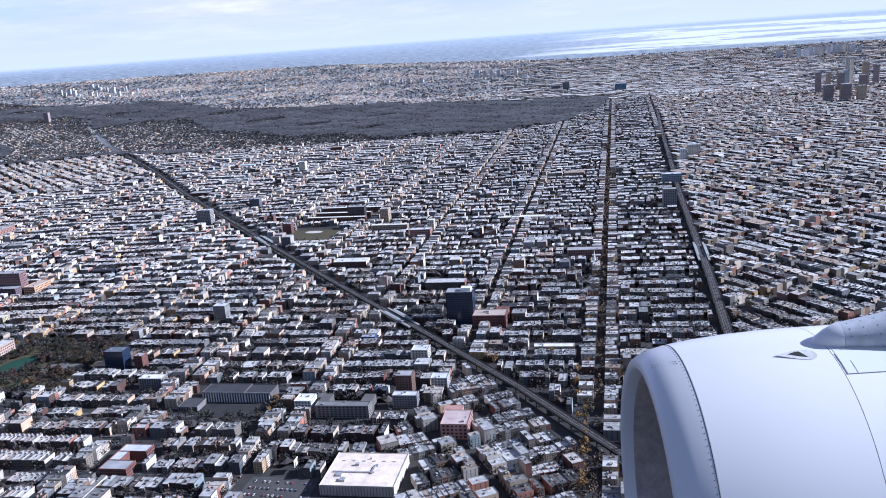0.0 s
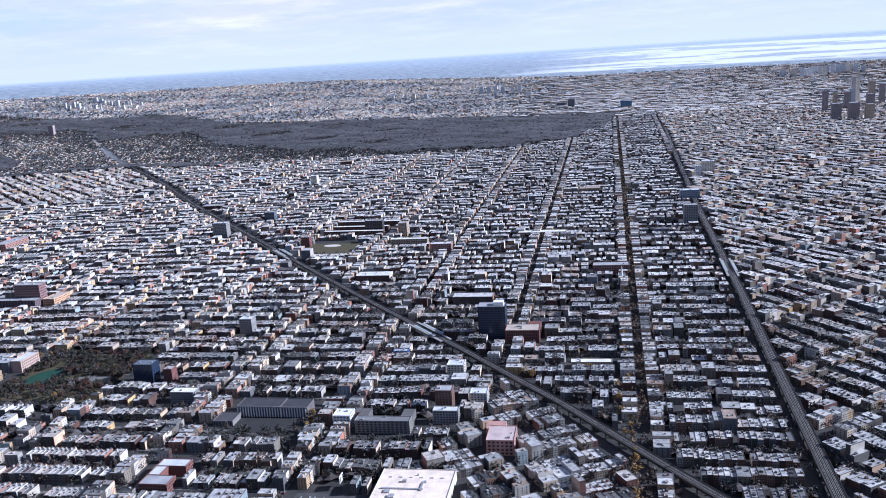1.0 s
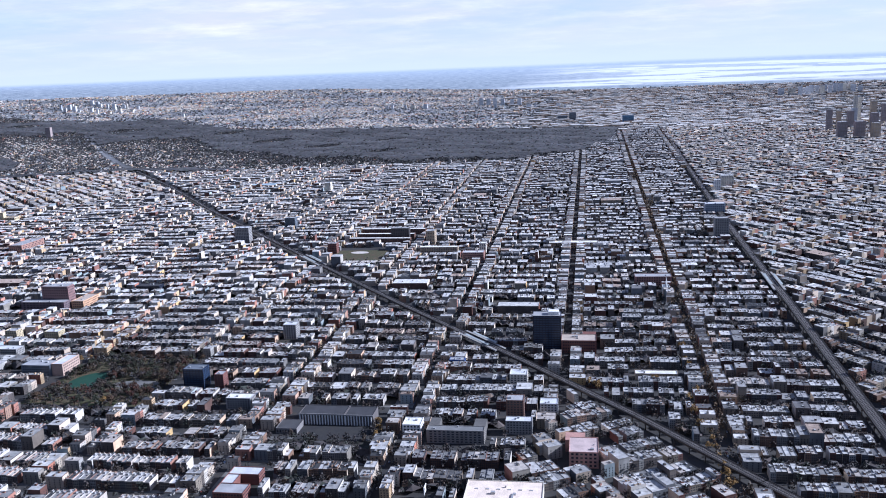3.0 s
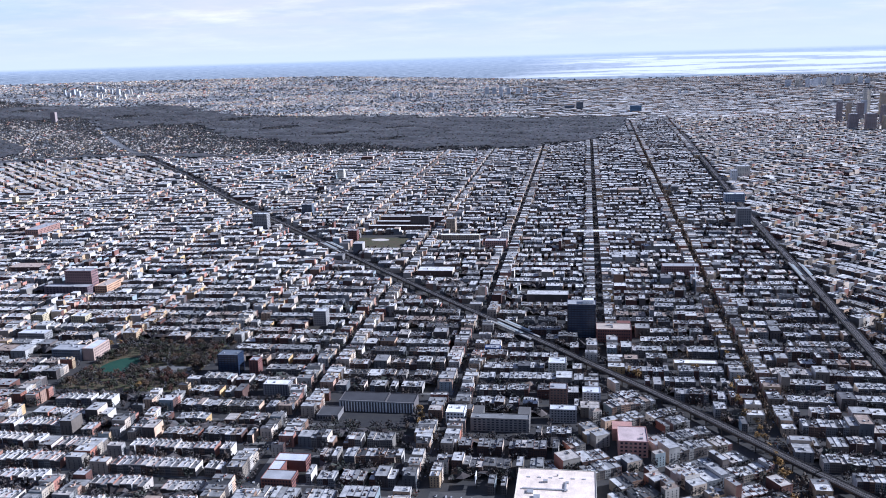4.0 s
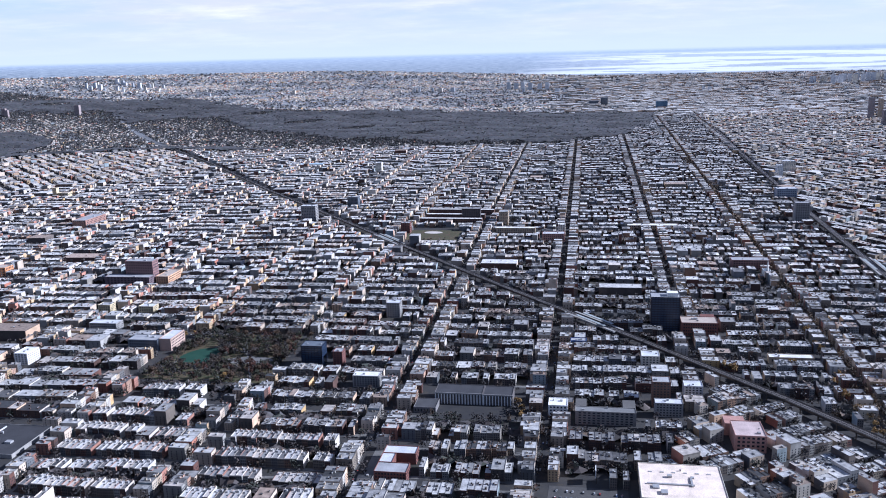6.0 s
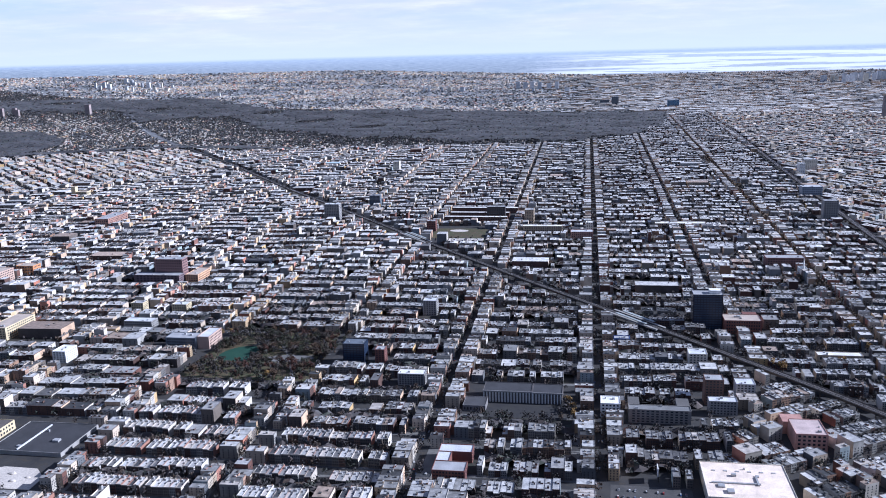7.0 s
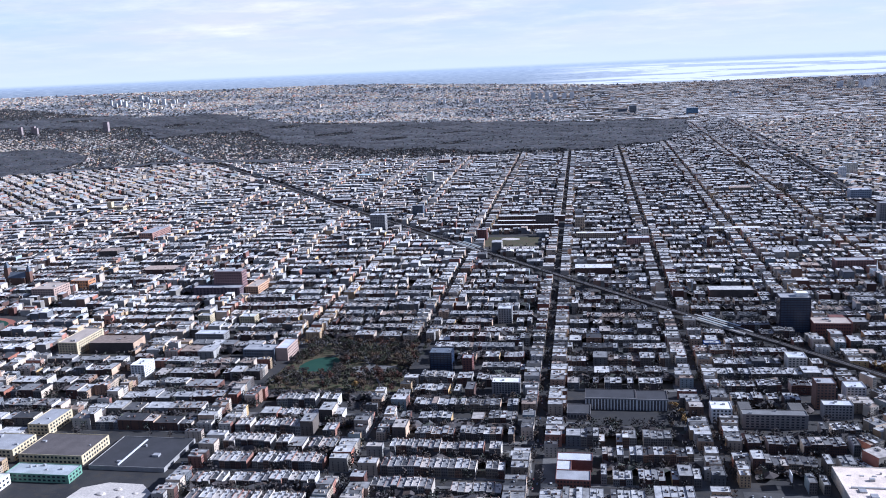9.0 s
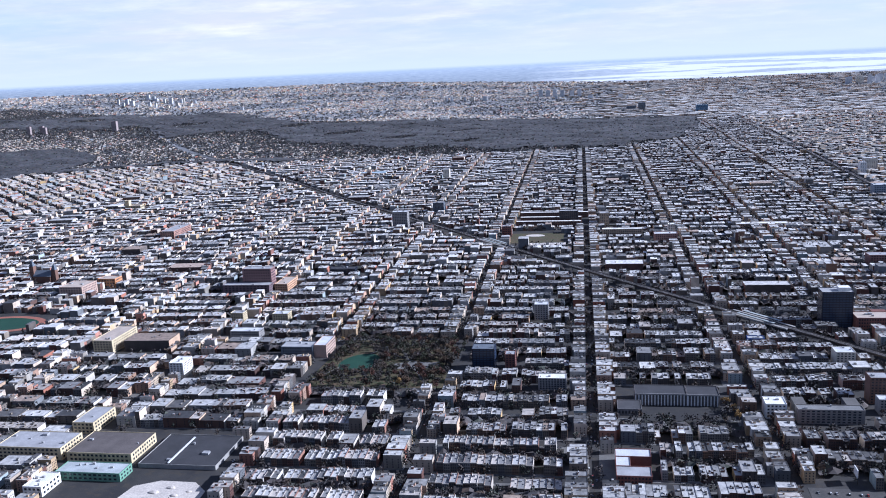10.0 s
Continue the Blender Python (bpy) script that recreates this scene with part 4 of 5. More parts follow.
building("factory", "grey workshop with a painted green end wall", -736, 421, 46, 15, 6, paint(0.16, 0.30, 0.22), paint(0.42, 0.45, 0.46), 2, 12, 4, units=5)
building("factory", "white workshop with stepped roofs", -742, 398, 13, 20, 7, WHITE, WHITE, 2, 4, 5, units=4)

# housing estate by the line
for i, (x, y, w) in enumerate(((-558, 1268, 100), (-556, 1304, 96), (-562, 1346, 110))):
    building("housing_slab", "long brown housing slab with a white roof", x, y, w, 10, 9, BROWN, WHITE, 3, 34, 3, group="housing slabs", turn=radians(2), seed=i)
building("housing_tower", "dark brown slab-like housing tower", -493, 1287, 29, 12, 22, paint(0.07, 0.06, 0.06), GREY, 9, 9, 4)
building("housing_tower", "tan brick housing tower lit from the side", -430, 1264, 14, 18, 22, TAN, GREY, 9, 5, 6)
building("housing_slab", "tan housing slab with a white roof", -423, 1196, 57, 11, 11, TAN, WHITE, 4, 20, 4, group="housing slabs")
building("housing_slab", "tan housing slab with a white roof", -351, 1158, 31, 14, 12, PINK, SILVER, 4, 10, 5, group="housing slabs")
building("brick_block", "bright red brick corner building", -568, 1196, 14, 12, 16, BRICK, GREY, 5, 5, 4)
building("brick_block", "long white-roofed storage building", -236, 1246, 72, 15, 8, TAN, WHITE, 2, 22, 4)
building("housing_tower", "grey concrete housing tower with many windows", -758, 1270, 25, 14, 26, STONE, SILVER, 10, 8, 4)
building("housing_tower", "blue-grey housing tower with many windows", -721, 1393, 19, 13, 20, SLATE, GREY, 8, 7, 4)
building("housing_tower", "slim pale housing tower", -802, 1816, 14, 14, 25, CREAM, SILVER, 9, 4, 4, fw=0.34, fh=0.36)
building("housing_tower", "grey housing tower beside the railway", 8, 1331, 21, 14, 29, STONE, GREY, 11, 6, 4)
building("housing_tower", "cream housing tower pair in the sun", 62, 1832, 26, 16, 27, CREAM, SILVER, 10, 7, 4, fw=0.34, fh=0.36)
building("housing_tower", "slim white housing tower in the sun", -332, 1189, 10, 12, 19, CREAM, WHITE, 8, 3, 4)
building("market_hall", "long white-roofed market hall", -109, 712, 36, 9, 6, TAN, WHITE, 1, 14, 3)
building("blue_house", "blue painted corner building", -276, 722, 14, 8, 9, paint(0.05, 0.10, 0.28), GREY, 3, 5, 3)
apt = building("apartment_house", "dark framed apartment house round a court", -260, 566, 43, 9, 10.5, paint(0.26, 0.24, 0.22), paint(0.2, 0.2, 0.2), 5, 12, 3)
part("wing", box_bm(0, 9, 0, 8, 24, 9.8), paint(0.12, 0.115, 0.11), apt)
part("wing", box_bm(34, 9, 0, 43, 24, 9.8), paint(0.12, 0.115, 0.11), apt)
building("blue_shed", "low building with a pale blue roof", -1052, 1912, 86, 24, 8, CREAM, paint(0.45, 0.58, 0.68), 0, 0, 0)

FAR_TOWERS = ((500, 2850, 34, 52, DUN), (545, 2830, 36, 54, DUN), (585, 2800, 30, 50, TAN), (520, 3120, 22, 74, DUN), (560, 3160, 18, 66, TAN), (610, 3230, 26, 60, DUN),
              (650, 3350, 24, 58, PALEGREY), (672, 3425, 16, 96, CREAM), (690, 3440, 14, 88, CREAM), (720, 3380, 26, 80, TAN), (745, 3330, 22, 72, DUN), (640, 3040, 28, 64, DUN))
for i, (x, y, w, h, wall) in enumerate(FAR_TOWERS):
    building("far_tower", "tall brown housing tower of a distant estate", x, y, w * 0.8, w * 0.6, h, wall, SILVER, 12, 5, 3, fw=0.4, fh=0.35, glass=GREY, z=float(terrain(x, y)), units=1, group="estate towers", seed=i)
building("glass_block", "wide blue glass office block", -166, 3640, 46, 24, 32, paint(0.08, 0.15, 0.24, 0.4), SILVER, 6, 10, 4, glass=BLUEG, z=float(terrain(-166, 3640)))
building("dark_block", "wide dark office block far off", -448, 3800, 40, 22, 20, SLATE, GREY, 4, 9, 3, z=float(terrain(-448, 3800)))
building("dark_block", "tall dark office block far off", -398, 3800, 30, 22, 34, SLATE, GREY, 7, 6, 3, z=float(terrain(-398, 3800)))
r = random.Random(5)
# clusters: the downtown beyond the ridge, the slabs by the field, the estate at the bay, a few strays
spots = [(-2740 + r.uniform(-170, 190), 3830 + r.uniform(-120, 90), r.uniform(9, 20), r.uniform(10, 30)) for _ in range(26)]
spots += [(-895 + 38 * i + r.uniform(-6, 6), 4337 + 6 * i, 20, r.uniform(32, 40)) for i in range(6)]
spots += [(560 + 21 * i + r.uniform(-8, 8), 4420 + r.uniform(-60, 60), r.uniform(14, 22), r.uniform(26, 52)) for i in range(18)]
spots += [(MID[0] - 4300 * math.sin(a), 4300 * math.cos(a), r.uniform(8, 20), r.uniform(12, 26)) for a in (radians(r.uniform(-14, 34)) for _ in range(24))]
spots += [(-2537, 3150, 22, 46), (-2790, 3030, 16, 36), (-2760, 3010, 14, 34), (-2820, 2990, 16, 38)]
for i, (x, y, w, h) in enumerate(spots):
    building("far_tower", "pale grey-brown tower block far off", x, y, w, w * 0.7, h, DUN if i > len(spots) - 5 else r.choice([CREAM, PALEGREY, SILVER, PALEGREY]), GREY, 0, 0, 0, z=float(terrain(x, y)) - 3, units=0, group="far towers", seed=i)

building("apartment_house", "pinkish brick apartment house lit from the side", -1046, 836, 30, 32, 15, paint(0.50, 0.36, 0.29), TANR, 5, 8, 9)
building("brick_loft", "low orange brick loft in the sun", -1030, 888, 24, 16, 12, ORANGE, TANR, 3, 6, 5)
building("apartment_house", "white corner apartment house by the elevated line", -214, 680, 15, 14, 13, CREAM, SILVER, 6, 5, 5)
building("apartment_house", "white apartment house with square windows", -182, 624, 14, 12, 11, paint(0.5, 0.5, 0.5), SILVER, 5, 5, 4)
building("apartment_house", "pale apartment house with a white roof", -280, 572, 14, 14, 11, WHITE, WHITE, 4, 5, 5)
building("glass_block", "blue glass apartment block beside the railway", 8, 1520, 34, 18, 20, paint(0.26, 0.30, 0.36, 0.4), SILVER, 6, 9, 5, glass=BLUEG)
building("housing_tower", "slim white tower block", 46, 1790, 12, 14, 24, WHITE, SILVER, 8, 3, 4, fw=0.34, fh=0.36)
building("brick_block", "wide pink brick school with a flat roof", -110, 1030, 44, 16, 12, paint(0.30, 0.17, 0.145), GREY, 4, 14, 5)
st = building("church", "white wooden church with a slim steeple", -78, 992, 8, 14, 9, WHITE, SLATE, 0, 0, 0, units=0, category="church")
bm = bmesh.new()
bmesh.ops.create_cone(bm, cap_ends=True, segments=8, radius1=1.6, radius2=0.1, depth=13, matrix=Matrix.Translation((4, 2.5, 14.5)))
part("steeple", bm, WHITE, st, "white pointed steeple")

building("church_hall", "pale yellow twin-towered church", -1362, 1451, 9, 9, 22, YELLOW, TANR, 0, 0, 0, units=0)
building("church_hall", "pale yellow church nave beside its towers", -1351, 1452, 22, 14, 12, YELLOW, TANR, 2, 6, 3, units=0)
building("hospital", "long red brick hospital block", -1120, 1180, 24, 60, 14, paint(0.34, 0.20, 0.16), GREY, 5, 6, 14)
# church with a pointed tower
ch = thing("church", -1139, 907, 0, "brown stone church with a pointed tower", "church")
bm = box_bm(0, 0, 0, 24, 14, 9)
part("nave", bm, BROWN, ch)
bm = bmesh.new()
v = [bm.verts.new(p) for p in ((-0.5, -0.5, 9), (24.5, -0.5, 9), (24.5, 14.5, 9), (-0.5, 14.5, 9), (-0.5, 7, 16), (24.5, 7, 16))]
for q in ((0, 1, 5, 4), (2, 3, 4, 5), (0, 4, 3), (1, 2, 5)):
    bm.faces.new([v[i] for i in q])
part("roof", bm, SLATE, ch)
for x0, h in ((-6, 22), (25, 17)):
    t = part("tower", box_bm(x0, 2, 0, x0 + 6, 8, h), BROWN, ch)
    bm = bmesh.new()
    bmesh.ops.create_cone(bm, segments=4, radius1=4.2, radius2=0.2, depth=9, matrix=Matrix.Translation((x0 + 3, 5, h + 4.5)) @ Matrix.Rotation(radians(45), 4, "Z"))
    part("spire", bm, SLATE, t)

# ---- open spaces ----
M_TURF = surface("sports_turf", mottled((0.012, 0.05, 0.034), (0.018, 0.06, 0.038), 0.08, 1.0), 0.9)
M_LAWN = surface("autumn_lawn", mottled((0.075, 0.06, 0.035), (0.055, 0.065, 0.03), 0.08, 0.8, (0.11, 0.075, 0.05)), 0.95)
M_SAND = surface("bare_sand", mottled((0.58, 0.53, 0.47), (0.46, 0.42, 0.38), 0.05, 0.7), 0.95)
M_CLAY = surface("clay_track", mottled((0.33, 0.13, 0.09), (0.26, 0.11, 0.08), 0.1, 1.0), 0.95)


def sheet(name, label, pts, z, material, edge=0.0, rounds=0):
    """A ground patch, a few centimetres thick."""
    bm = bmesh.new()
    top = [bm.verts.new((x, y, z)) for x, y in pts]
    low = [bm.verts.new((x, y, -0.2)) for x, y in pts]
    bm.faces.new(top)
    for i in range(len(pts)):
        j = (i + 1) % len(pts)
        bm.faces.new((low[i], low[j], top[j], top[i]))
    me = bpy.data.meshes.new(name)
    bm.to_mesh(me)
    bm.free()
    me.materials.append(material)
    return tagged(new(name, me), label, name.replace("_", " "), "", "structure")


def oval(cx, cy, a, b, turn, k=28):
    return [(cx + a * math.cos(t) * math.cos(turn) - b * math.sin(t) * math.sin(turn), cy + a * math.cos(t) * math.sin(turn) + b * math.sin(t) * math.cos(turn))
            for t in (2 * math.pi * i / k for i in range(k))]


sheet("park_lawn", "brown autumn lawn of a town park", [(-636, 596), (-519, 603), (-533, 722), (-637, 714)], 0.2, M_LAWN)
sheet("park_turf", "green artificial turf pitch in a park", oval(-606, 656, 17, 22, -0.3), 0.26, M_TURF)
sheet("park_plaza", "pale paved plaza in a park", oval(-556, 652, 22, 9, 0.15), 0.25, M_PAVE)
for i, (x0, y0, x1, y1) in enumerate(((-634, 610, -586, 716), (-586, 640, -523, 668), (-600, 690, -524, 640), (-582, 700, -536, 612))):
    n = Vector((y0 - y1, x1 - x0)).normalized() * 0.9
    sheet("park_path", "narrow pale park path", [(x0 + n.x, y0 + n.y), (x0 - n.x, y0 - n.y), (x1 - n.x, y1 - n.y), (x1 + n.x, y1 + n.y)], 0.23 + 0.006 * i, M_PAVE)
sheet("sports_track", "reddish running track round a field", oval(-1042, 736, 48, 30, 0.05), 0.2, M_CLAY)
sheet("sports_field", "green sports field inside a track", oval(-1042, 736, 40, 23, 0.05), 0.25, M_TURF)
sheet("estate_lawn", "worn lawn of a housing estate", [(-552, 1150), (-474, 1150), (-480, 1224), (-558, 1218)], 0.2, M_LAWN)
sheet("estate_pitch", "pale sandy pitch on an estate lawn", oval(-520, 1205, 14, 8, 0.0), 0.26, M_SAND)
sheet("building_site", "bare pale sandy building site", [(-680, 400), (-626, 404), (-628, 420), (-640, 430), (-664, 429), (-678, 420)], 0.2, M_SAND)
sheet("yard_road", "pale concrete road beside dark woods", [(-1966, 1811), (-1954, 1811), (-1977, 1944), (-2037, 2215), (-2138, 2465), (-2150, 2465), (-2049, 2215), (-1989, 1944)], 0.3, M_PAVE)
sheet("school_yard", "dark asphalt school yard", [(-364, 558), (-306, 558), (-308, 585), (-364, 583)], 0.14, surface("yard_asphalt", mottled((0.03, 0.03, 0.034), (0.04, 0.039, 0.038), 0.1, 1.0), 0.9))
sheet("car_park", "asphalt car park beside a warehouse", [(-268, 444), (-219, 444), (-221, 476), (-269, 474)], 0.1, surface("lot_asphalt", mottled((0.06, 0.06, 0.06), (0.085, 0.08, 0.078), 0.1, 1.0), 0.9))

# spoil heaps on the building site
for i, (x, y, s) in enumerate(((-660, 414, 2.2), (-645, 412, 1.6), (-652, 421, 1.8), (-638, 418, 1.2))):
    bm = bmesh.new()
    bmesh.ops.create_icosphere(bm, subdivisions=2, radius=1.0)
    for v in bm.verts:
        v.co = Vector((v.co.x * s * 1.6, v.co.y * s, max(-0.1, v.co.z) * s * 0.6)) * (1 + 0.25 * noise.noise(v.co * 2 + Vector((i * 3, 0, 0))))
    me = bpy.data.meshes.new("spoil_heap")
    bm.to_mesh(me)
    bm.free()
    me.materials.append(M_SAND)
    ob = tagged(new("spoil_heap", me), "pale heap of dug sand on pale sand", "earth heap", "spoil heaps")
    ob.location = (x, y, 0.22)

# ---- park trees ----


def park_tree(seed, tints):
    g = np.random.default_rng(seed)
    root = thing("tree", 0, -500, 0, "brown autumn tree with thin leaves", "tree", "park trees", 0.0)
    bm = bmesh.new()
    bmesh.ops.create_cone(bm, segments=7, radius1=0.3, radius2=0.13, depth=3.4, matrix=Matrix.Translation((0, 0, 1.7)))
    for k in range(6):
        a = k * 1.05 + g.uniform(-0.3, 0.3)
        way = Vector((math.cos(a) * 0.75, math.sin(a) * 0.75, 1.0)).normalized()
        bmesh.ops.create_cone(bm, segments=5, radius1=0.12, radius2=0.03, depth=3.0,
                              matrix=Matrix.Translation(Vector((0, 0, 2.4 + 0.15 * k)) + way * 1.5) @ way.to_track_quat("Z", "Y").to_matrix().to_4x4())
    part("trunk", bm, M_BARK, root)
    cen = g.normal(size=(9, 3)) * (1.3, 1.3, 0.8) + (0, 0, 4.6)
    col = np.array([tints] * 9) * g.uniform(0.7, 1.3, (9, 1))
    crown = new("crown", leaf_mesh("crown", cen, g.uniform(0.9, 1.5, 9), g.uniform(0.8, 1.3, 9), 34, 0.2, col, g, M_LEAF))
    crown.parent = root
    return root


protos = [park_tree(i, t) for i, t in enumerate(((0.06, 0.045, 0.036), (0.05, 0.042, 0.036), (0.085, 0.056, 0.036), (0.042, 0.045, 0.03), (0.085, 0.04, 0.03), (0.058, 0.05, 0.043), (0.27, 0.17, 0.06)))]
r = random.Random(11)
spots = []
while len(spots) < 200:
    x, y = r.uniform(-634, -521), r.uniform(598, 716)
    if math.hypot((x + 606) / 19, (y - 656) / 24) < 1 or math.hypot((x + 556) / 25, (y - 650) / 12) < 1:
        continue
    if y < 630 and r.random() < 0.25:
        continue
    spots.append((x, y))
for x, y in tuple((-54.5 - 0.06 * (y - 600), y + 2 * math.sin(y)) for y in range(480, 800, 14)) + ((-645, 690), (-646, 700), (-641, 708), (-305, 590), (-300, 578), (-298, 566), (-146, 690), (-140, 684), (-92, 700), (-64, 640), (-62, 612), (-66, 668), (-58, 580)):
    spots.append((x, y))
for i, (x, y) in enumerate(spots):
    p = protos[i] if i < 7 else None
    s = r.uniform(0.8, 1.45)
    m = Matrix.LocRotScale((x, y, 0.15), Euler((0, 0, r.uniform(0, 6))), None)
    if p is None:
        p = copy_thing(r.choice(protos[:6]) if i < 200 else protos[6], m)
    else:
        p.matrix_basis = m
    p.scale = (s, s, s * r.uniform(0.85, 1.15))

# ---- near row houses ----


def row_house(storeys):
    """A flat-roofed town house, 4 wide, 11 deep, 6 high, on its middle."""
    root = thing("row_house", 0, -520, 0, "narrow brick row house with a flat coated roof", "house", "row houses", 0.0)
    wall = part("wall", ring_bm(-2, -5.5, 2, 5.5, -0.5, 6, 0.16, 0.35), M_WALLS, root)
    wall.data.materials.append(M_PARTY)
    for f in wall.data.polygons:
        if abs(f.normal.x) > 0.9:
            f.material_index = 1
    part("roof", box_bm(-1.83, -5.33, 5.4, 1.83, 5.33, 5.68), M_ROOFS, root)
    part("cornice", box_bm(-1.98, -5.85, 5.55, 1.98, -5.5, 6.12), M_TRIM, root)
    bm = box_bm(-1.2, 1.6, 5.6, 0.1, 3.4, 6.8)
    for v in bm.verts:
        if v.co.z > 6.5 and v.co.y > 2:
            v.co.z -= 0.6
    part("bulkhead", bm, M_UNIT, root)
    part("skylight", box_bm(0.5, -1.5, 5.6, 1.2, -0.5, 5.95), M_GLASS, root)
    part("chimney", box_bm(1.45, 3.6, 5.6, 1.85, 4.5, 6.9), M_WALLS, root)
    me = unit_mesh("window", M_GLASS)
    for i in range(storeys):
        for x in (-1.25, 0.0, 1.25):
            like("window", me, root, (x, -5.5, 0.9 + 5.0 / storeys * i), (0.62, 0.14, 2.6 / storeys))
    return root


houses = {2: row_house(2), 3: row_house(3)}
used = set()
for x, y, a, hw, hd, h in near_houses:
    k = 3 if h > 5.6 else 2
    m = Matrix.LocRotScale((x, y, 0.1), Euler((0, 0, a)), None)
    if k in used:
        ob = copy_thing(houses[k], m)
    else:
        ob = houses[k]
        ob.matrix_basis = m
        used.add(k)
    ob.scale = (hw / 2, hd / 5.5, h / 6)

# ---- elevated railways ----


def railway(label, line, tracks, width, top, y_end, bent_end):
    root = thing("elevated_railway", line[0][0], line[0][1], 0, label, "railway", "", 0.0)
    ox, oy = line[0]
    for (ax, ay), (bx, by) in zip(line, line[1:]):
        if ay > y_end:
            break
        d, a = math.hypot(bx - ax, by - ay), math.atan2(by - ay, bx - ax)
        put = lambda ob: setattr(ob, "matrix_basis", Matrix.Translation((ax - ox, ay - oy, 0)) @ Matrix.Rotation(a, 4, "Z"))
        span = d + 0.6
        w = width / 2
        put(part("deck", box_bm(-0.6, -w, top - 0.7, span, w, top), M_BED, root))
        for s in (-1, 1):
            put(part("girder", box_bm(-0.6, s * w - 0.18, top - 1.3, span, s * w + 0.18, top + 0.5), M_METAL, root))
            put(part("walkway", box_bm(-0.6, s * (w - 0.75) - 0.4, top, span, s * (w - 0.75) + 0.4, top + 0.16), paint(0.05, 0.045, 0.042), root))
        for k in range(tracks):
            c = (k - (tracks - 1) / 2) * (width - 2.4) / tracks
            for s in (-0.42, 0.42):
                put(part("rail", box_bm(-0.6, c + s - 0.09, top, span, c + s + 0.09, top + 0.2), M_RAIL, root))
        n = int(d / 15)
        for i in range(n):
            y = ay + (by - ay) * i / max(1, n)
            if y > bent_end or y < 360:
                continue
            bm = box_bm(-0.3, -w - 1.2, top - 1.7, 0.3, w + 1.2, top - 0.7)
            for s in (-1, 1):
                box_in(bm, -0.28, s * (w + 0.6) - 0.28, -0.3, 0.28, s * (w + 0.6) + 0.28, top - 1.6)
            ob = part("bent", bm, M_METAL, root)
            ob.matrix_basis = Matrix.Translation((ax - ox + (bx - ax) * i / n, ay - oy + (by - ay) * i / n, 0)) @ Matrix.Rotation(a, 4, "Z")
    return root


line_a = railway("dark steel elevated railway on columns, two tracks", MYRTLE, 2, 7.2, 5.6, 2300, 1100)
line_b = railway("dark steel elevated railway with three tracks over a street", BROADWAY, 3, 8.6, 5.8, 2700, 1300)


def station(root, line, k, t0, length, width, top):
    """Platforms with canopies along a stretch of a line."""
    (ax, ay), (bx, by) = line[k], line[k + 1]
    a = math.atan2(by - ay, bx - ax)
    m = Matrix.Translation((ax + (bx - ax) * t0 - line[0][0], ay + (by - ay) * t0 - line[0][1], 0)) @ Matrix.Rotation(a, 4, "Z")
    for s in (-1, 1):
        c = s * (width / 2 + 1.3)
        p = part("platform", box_bm(0, c - 1.3, top - 0.5, length, c + 1.3, top + 0.7), paint(0.3, 0.29, 0.28), root)
        p.matrix_basis = m
        q = part("canopy", box_bm(length * 0.2, c - 1.5, top + 2.4, length * 0.8, c + 1.5, top + 2.65), paint(0.33, 0.36, 0.36), root)
        q.matrix_basis = m


station(line_a, MYRTLE, 5, 0.10, 80, 7.2, 5.6)
station(line_a, MYRTLE, 3, 0.15, 70, 7.2, 5.6)
station(line_b, BROADWAY, 2, 0.30, 85, 8.6, 5.8)

# ---- cars ----


def car_proto():
    root = thing("car", 0, -540, 0, "parked car at the kerb", "car", "parked cars", 0.0)
    bm = box_bm(-1.3, -0.52, 0.2, 1.3, 0.52, 0.55)
    bmesh.ops.bevel(bm, geom=bm.edges[:], offset=0.09, segments=2, affect="EDGES")
    part("body", bm, M_CARS, root)
    bm = box_bm(-0.85, -0.46, 0.5, 0.6, 0.46, 0.86)
    for v in bm.verts:
        if v.co.z > 0.7:
            v.co.x *= 0.72
            v.co.y *= 0.86
    part("cabin", bm, M_GLASS, root)
    part("roof_panel", box_bm(-0.58, -0.38, 0.855, 0.4, 0.38, 0.88), M_CARS, root)
    for x in (-0.8, 0.8):
        for y in (-0.48, 0.48):
            bm = bmesh.new()
            bmesh.ops.create_cone(bm, cap_ends=True, segments=10, radius1=0.19, radius2=0.19, depth=0.14, matrix=Matrix.Translation((x, y, 0.19)) @ Matrix.Rotation(radians(90), 4, "X"))
            part("wheel", bm, M_TYRE, root)
    return root


car = car_proto()
r = random.Random(3)
places = []
for i in range(13):
    for j in range(3):
        if r.random() < 0.85:
            places.append((-264 + 3.3 * i, 451 + 8.5 * j, 0.12, radians(90 + r.uniform(-4, 4))))
for k, n in ((0, 26), (1, 8), (2, 10), (3, 24), (4, 18), (5, 14)):
    for _ in range(n):
        v = r.uniform(-150, 140)
        u = -AVENUE * k * (1 + 0.00008 * v) + r.choice([-3.2, -1.2, 1.2, 3.2]) * (2.2 if k == 0 else 1)
        a = radians(2.6) + 0.00008 * AVENUE * k
        b = radians(2.6)
        x, y = -45 + math.cos(b) * u - math.sin(b) * v, 602 + math.sin(b) * u + math.cos(b) * v
        if free_at(np.array(x), np.array(y)) and side_of(np.array(x), np.array(y), MYRTLE) > 12:
            places.append((x, y, 0.01, a + radians(90)))
for i, (x, y, z, a) in enumerate(places):
    m = Matrix.LocRotScale((x, y, z), Euler((0, 0, a)), None)
    if i:
        copy_thing(car, m)
    else:
        car.matrix_basis = m

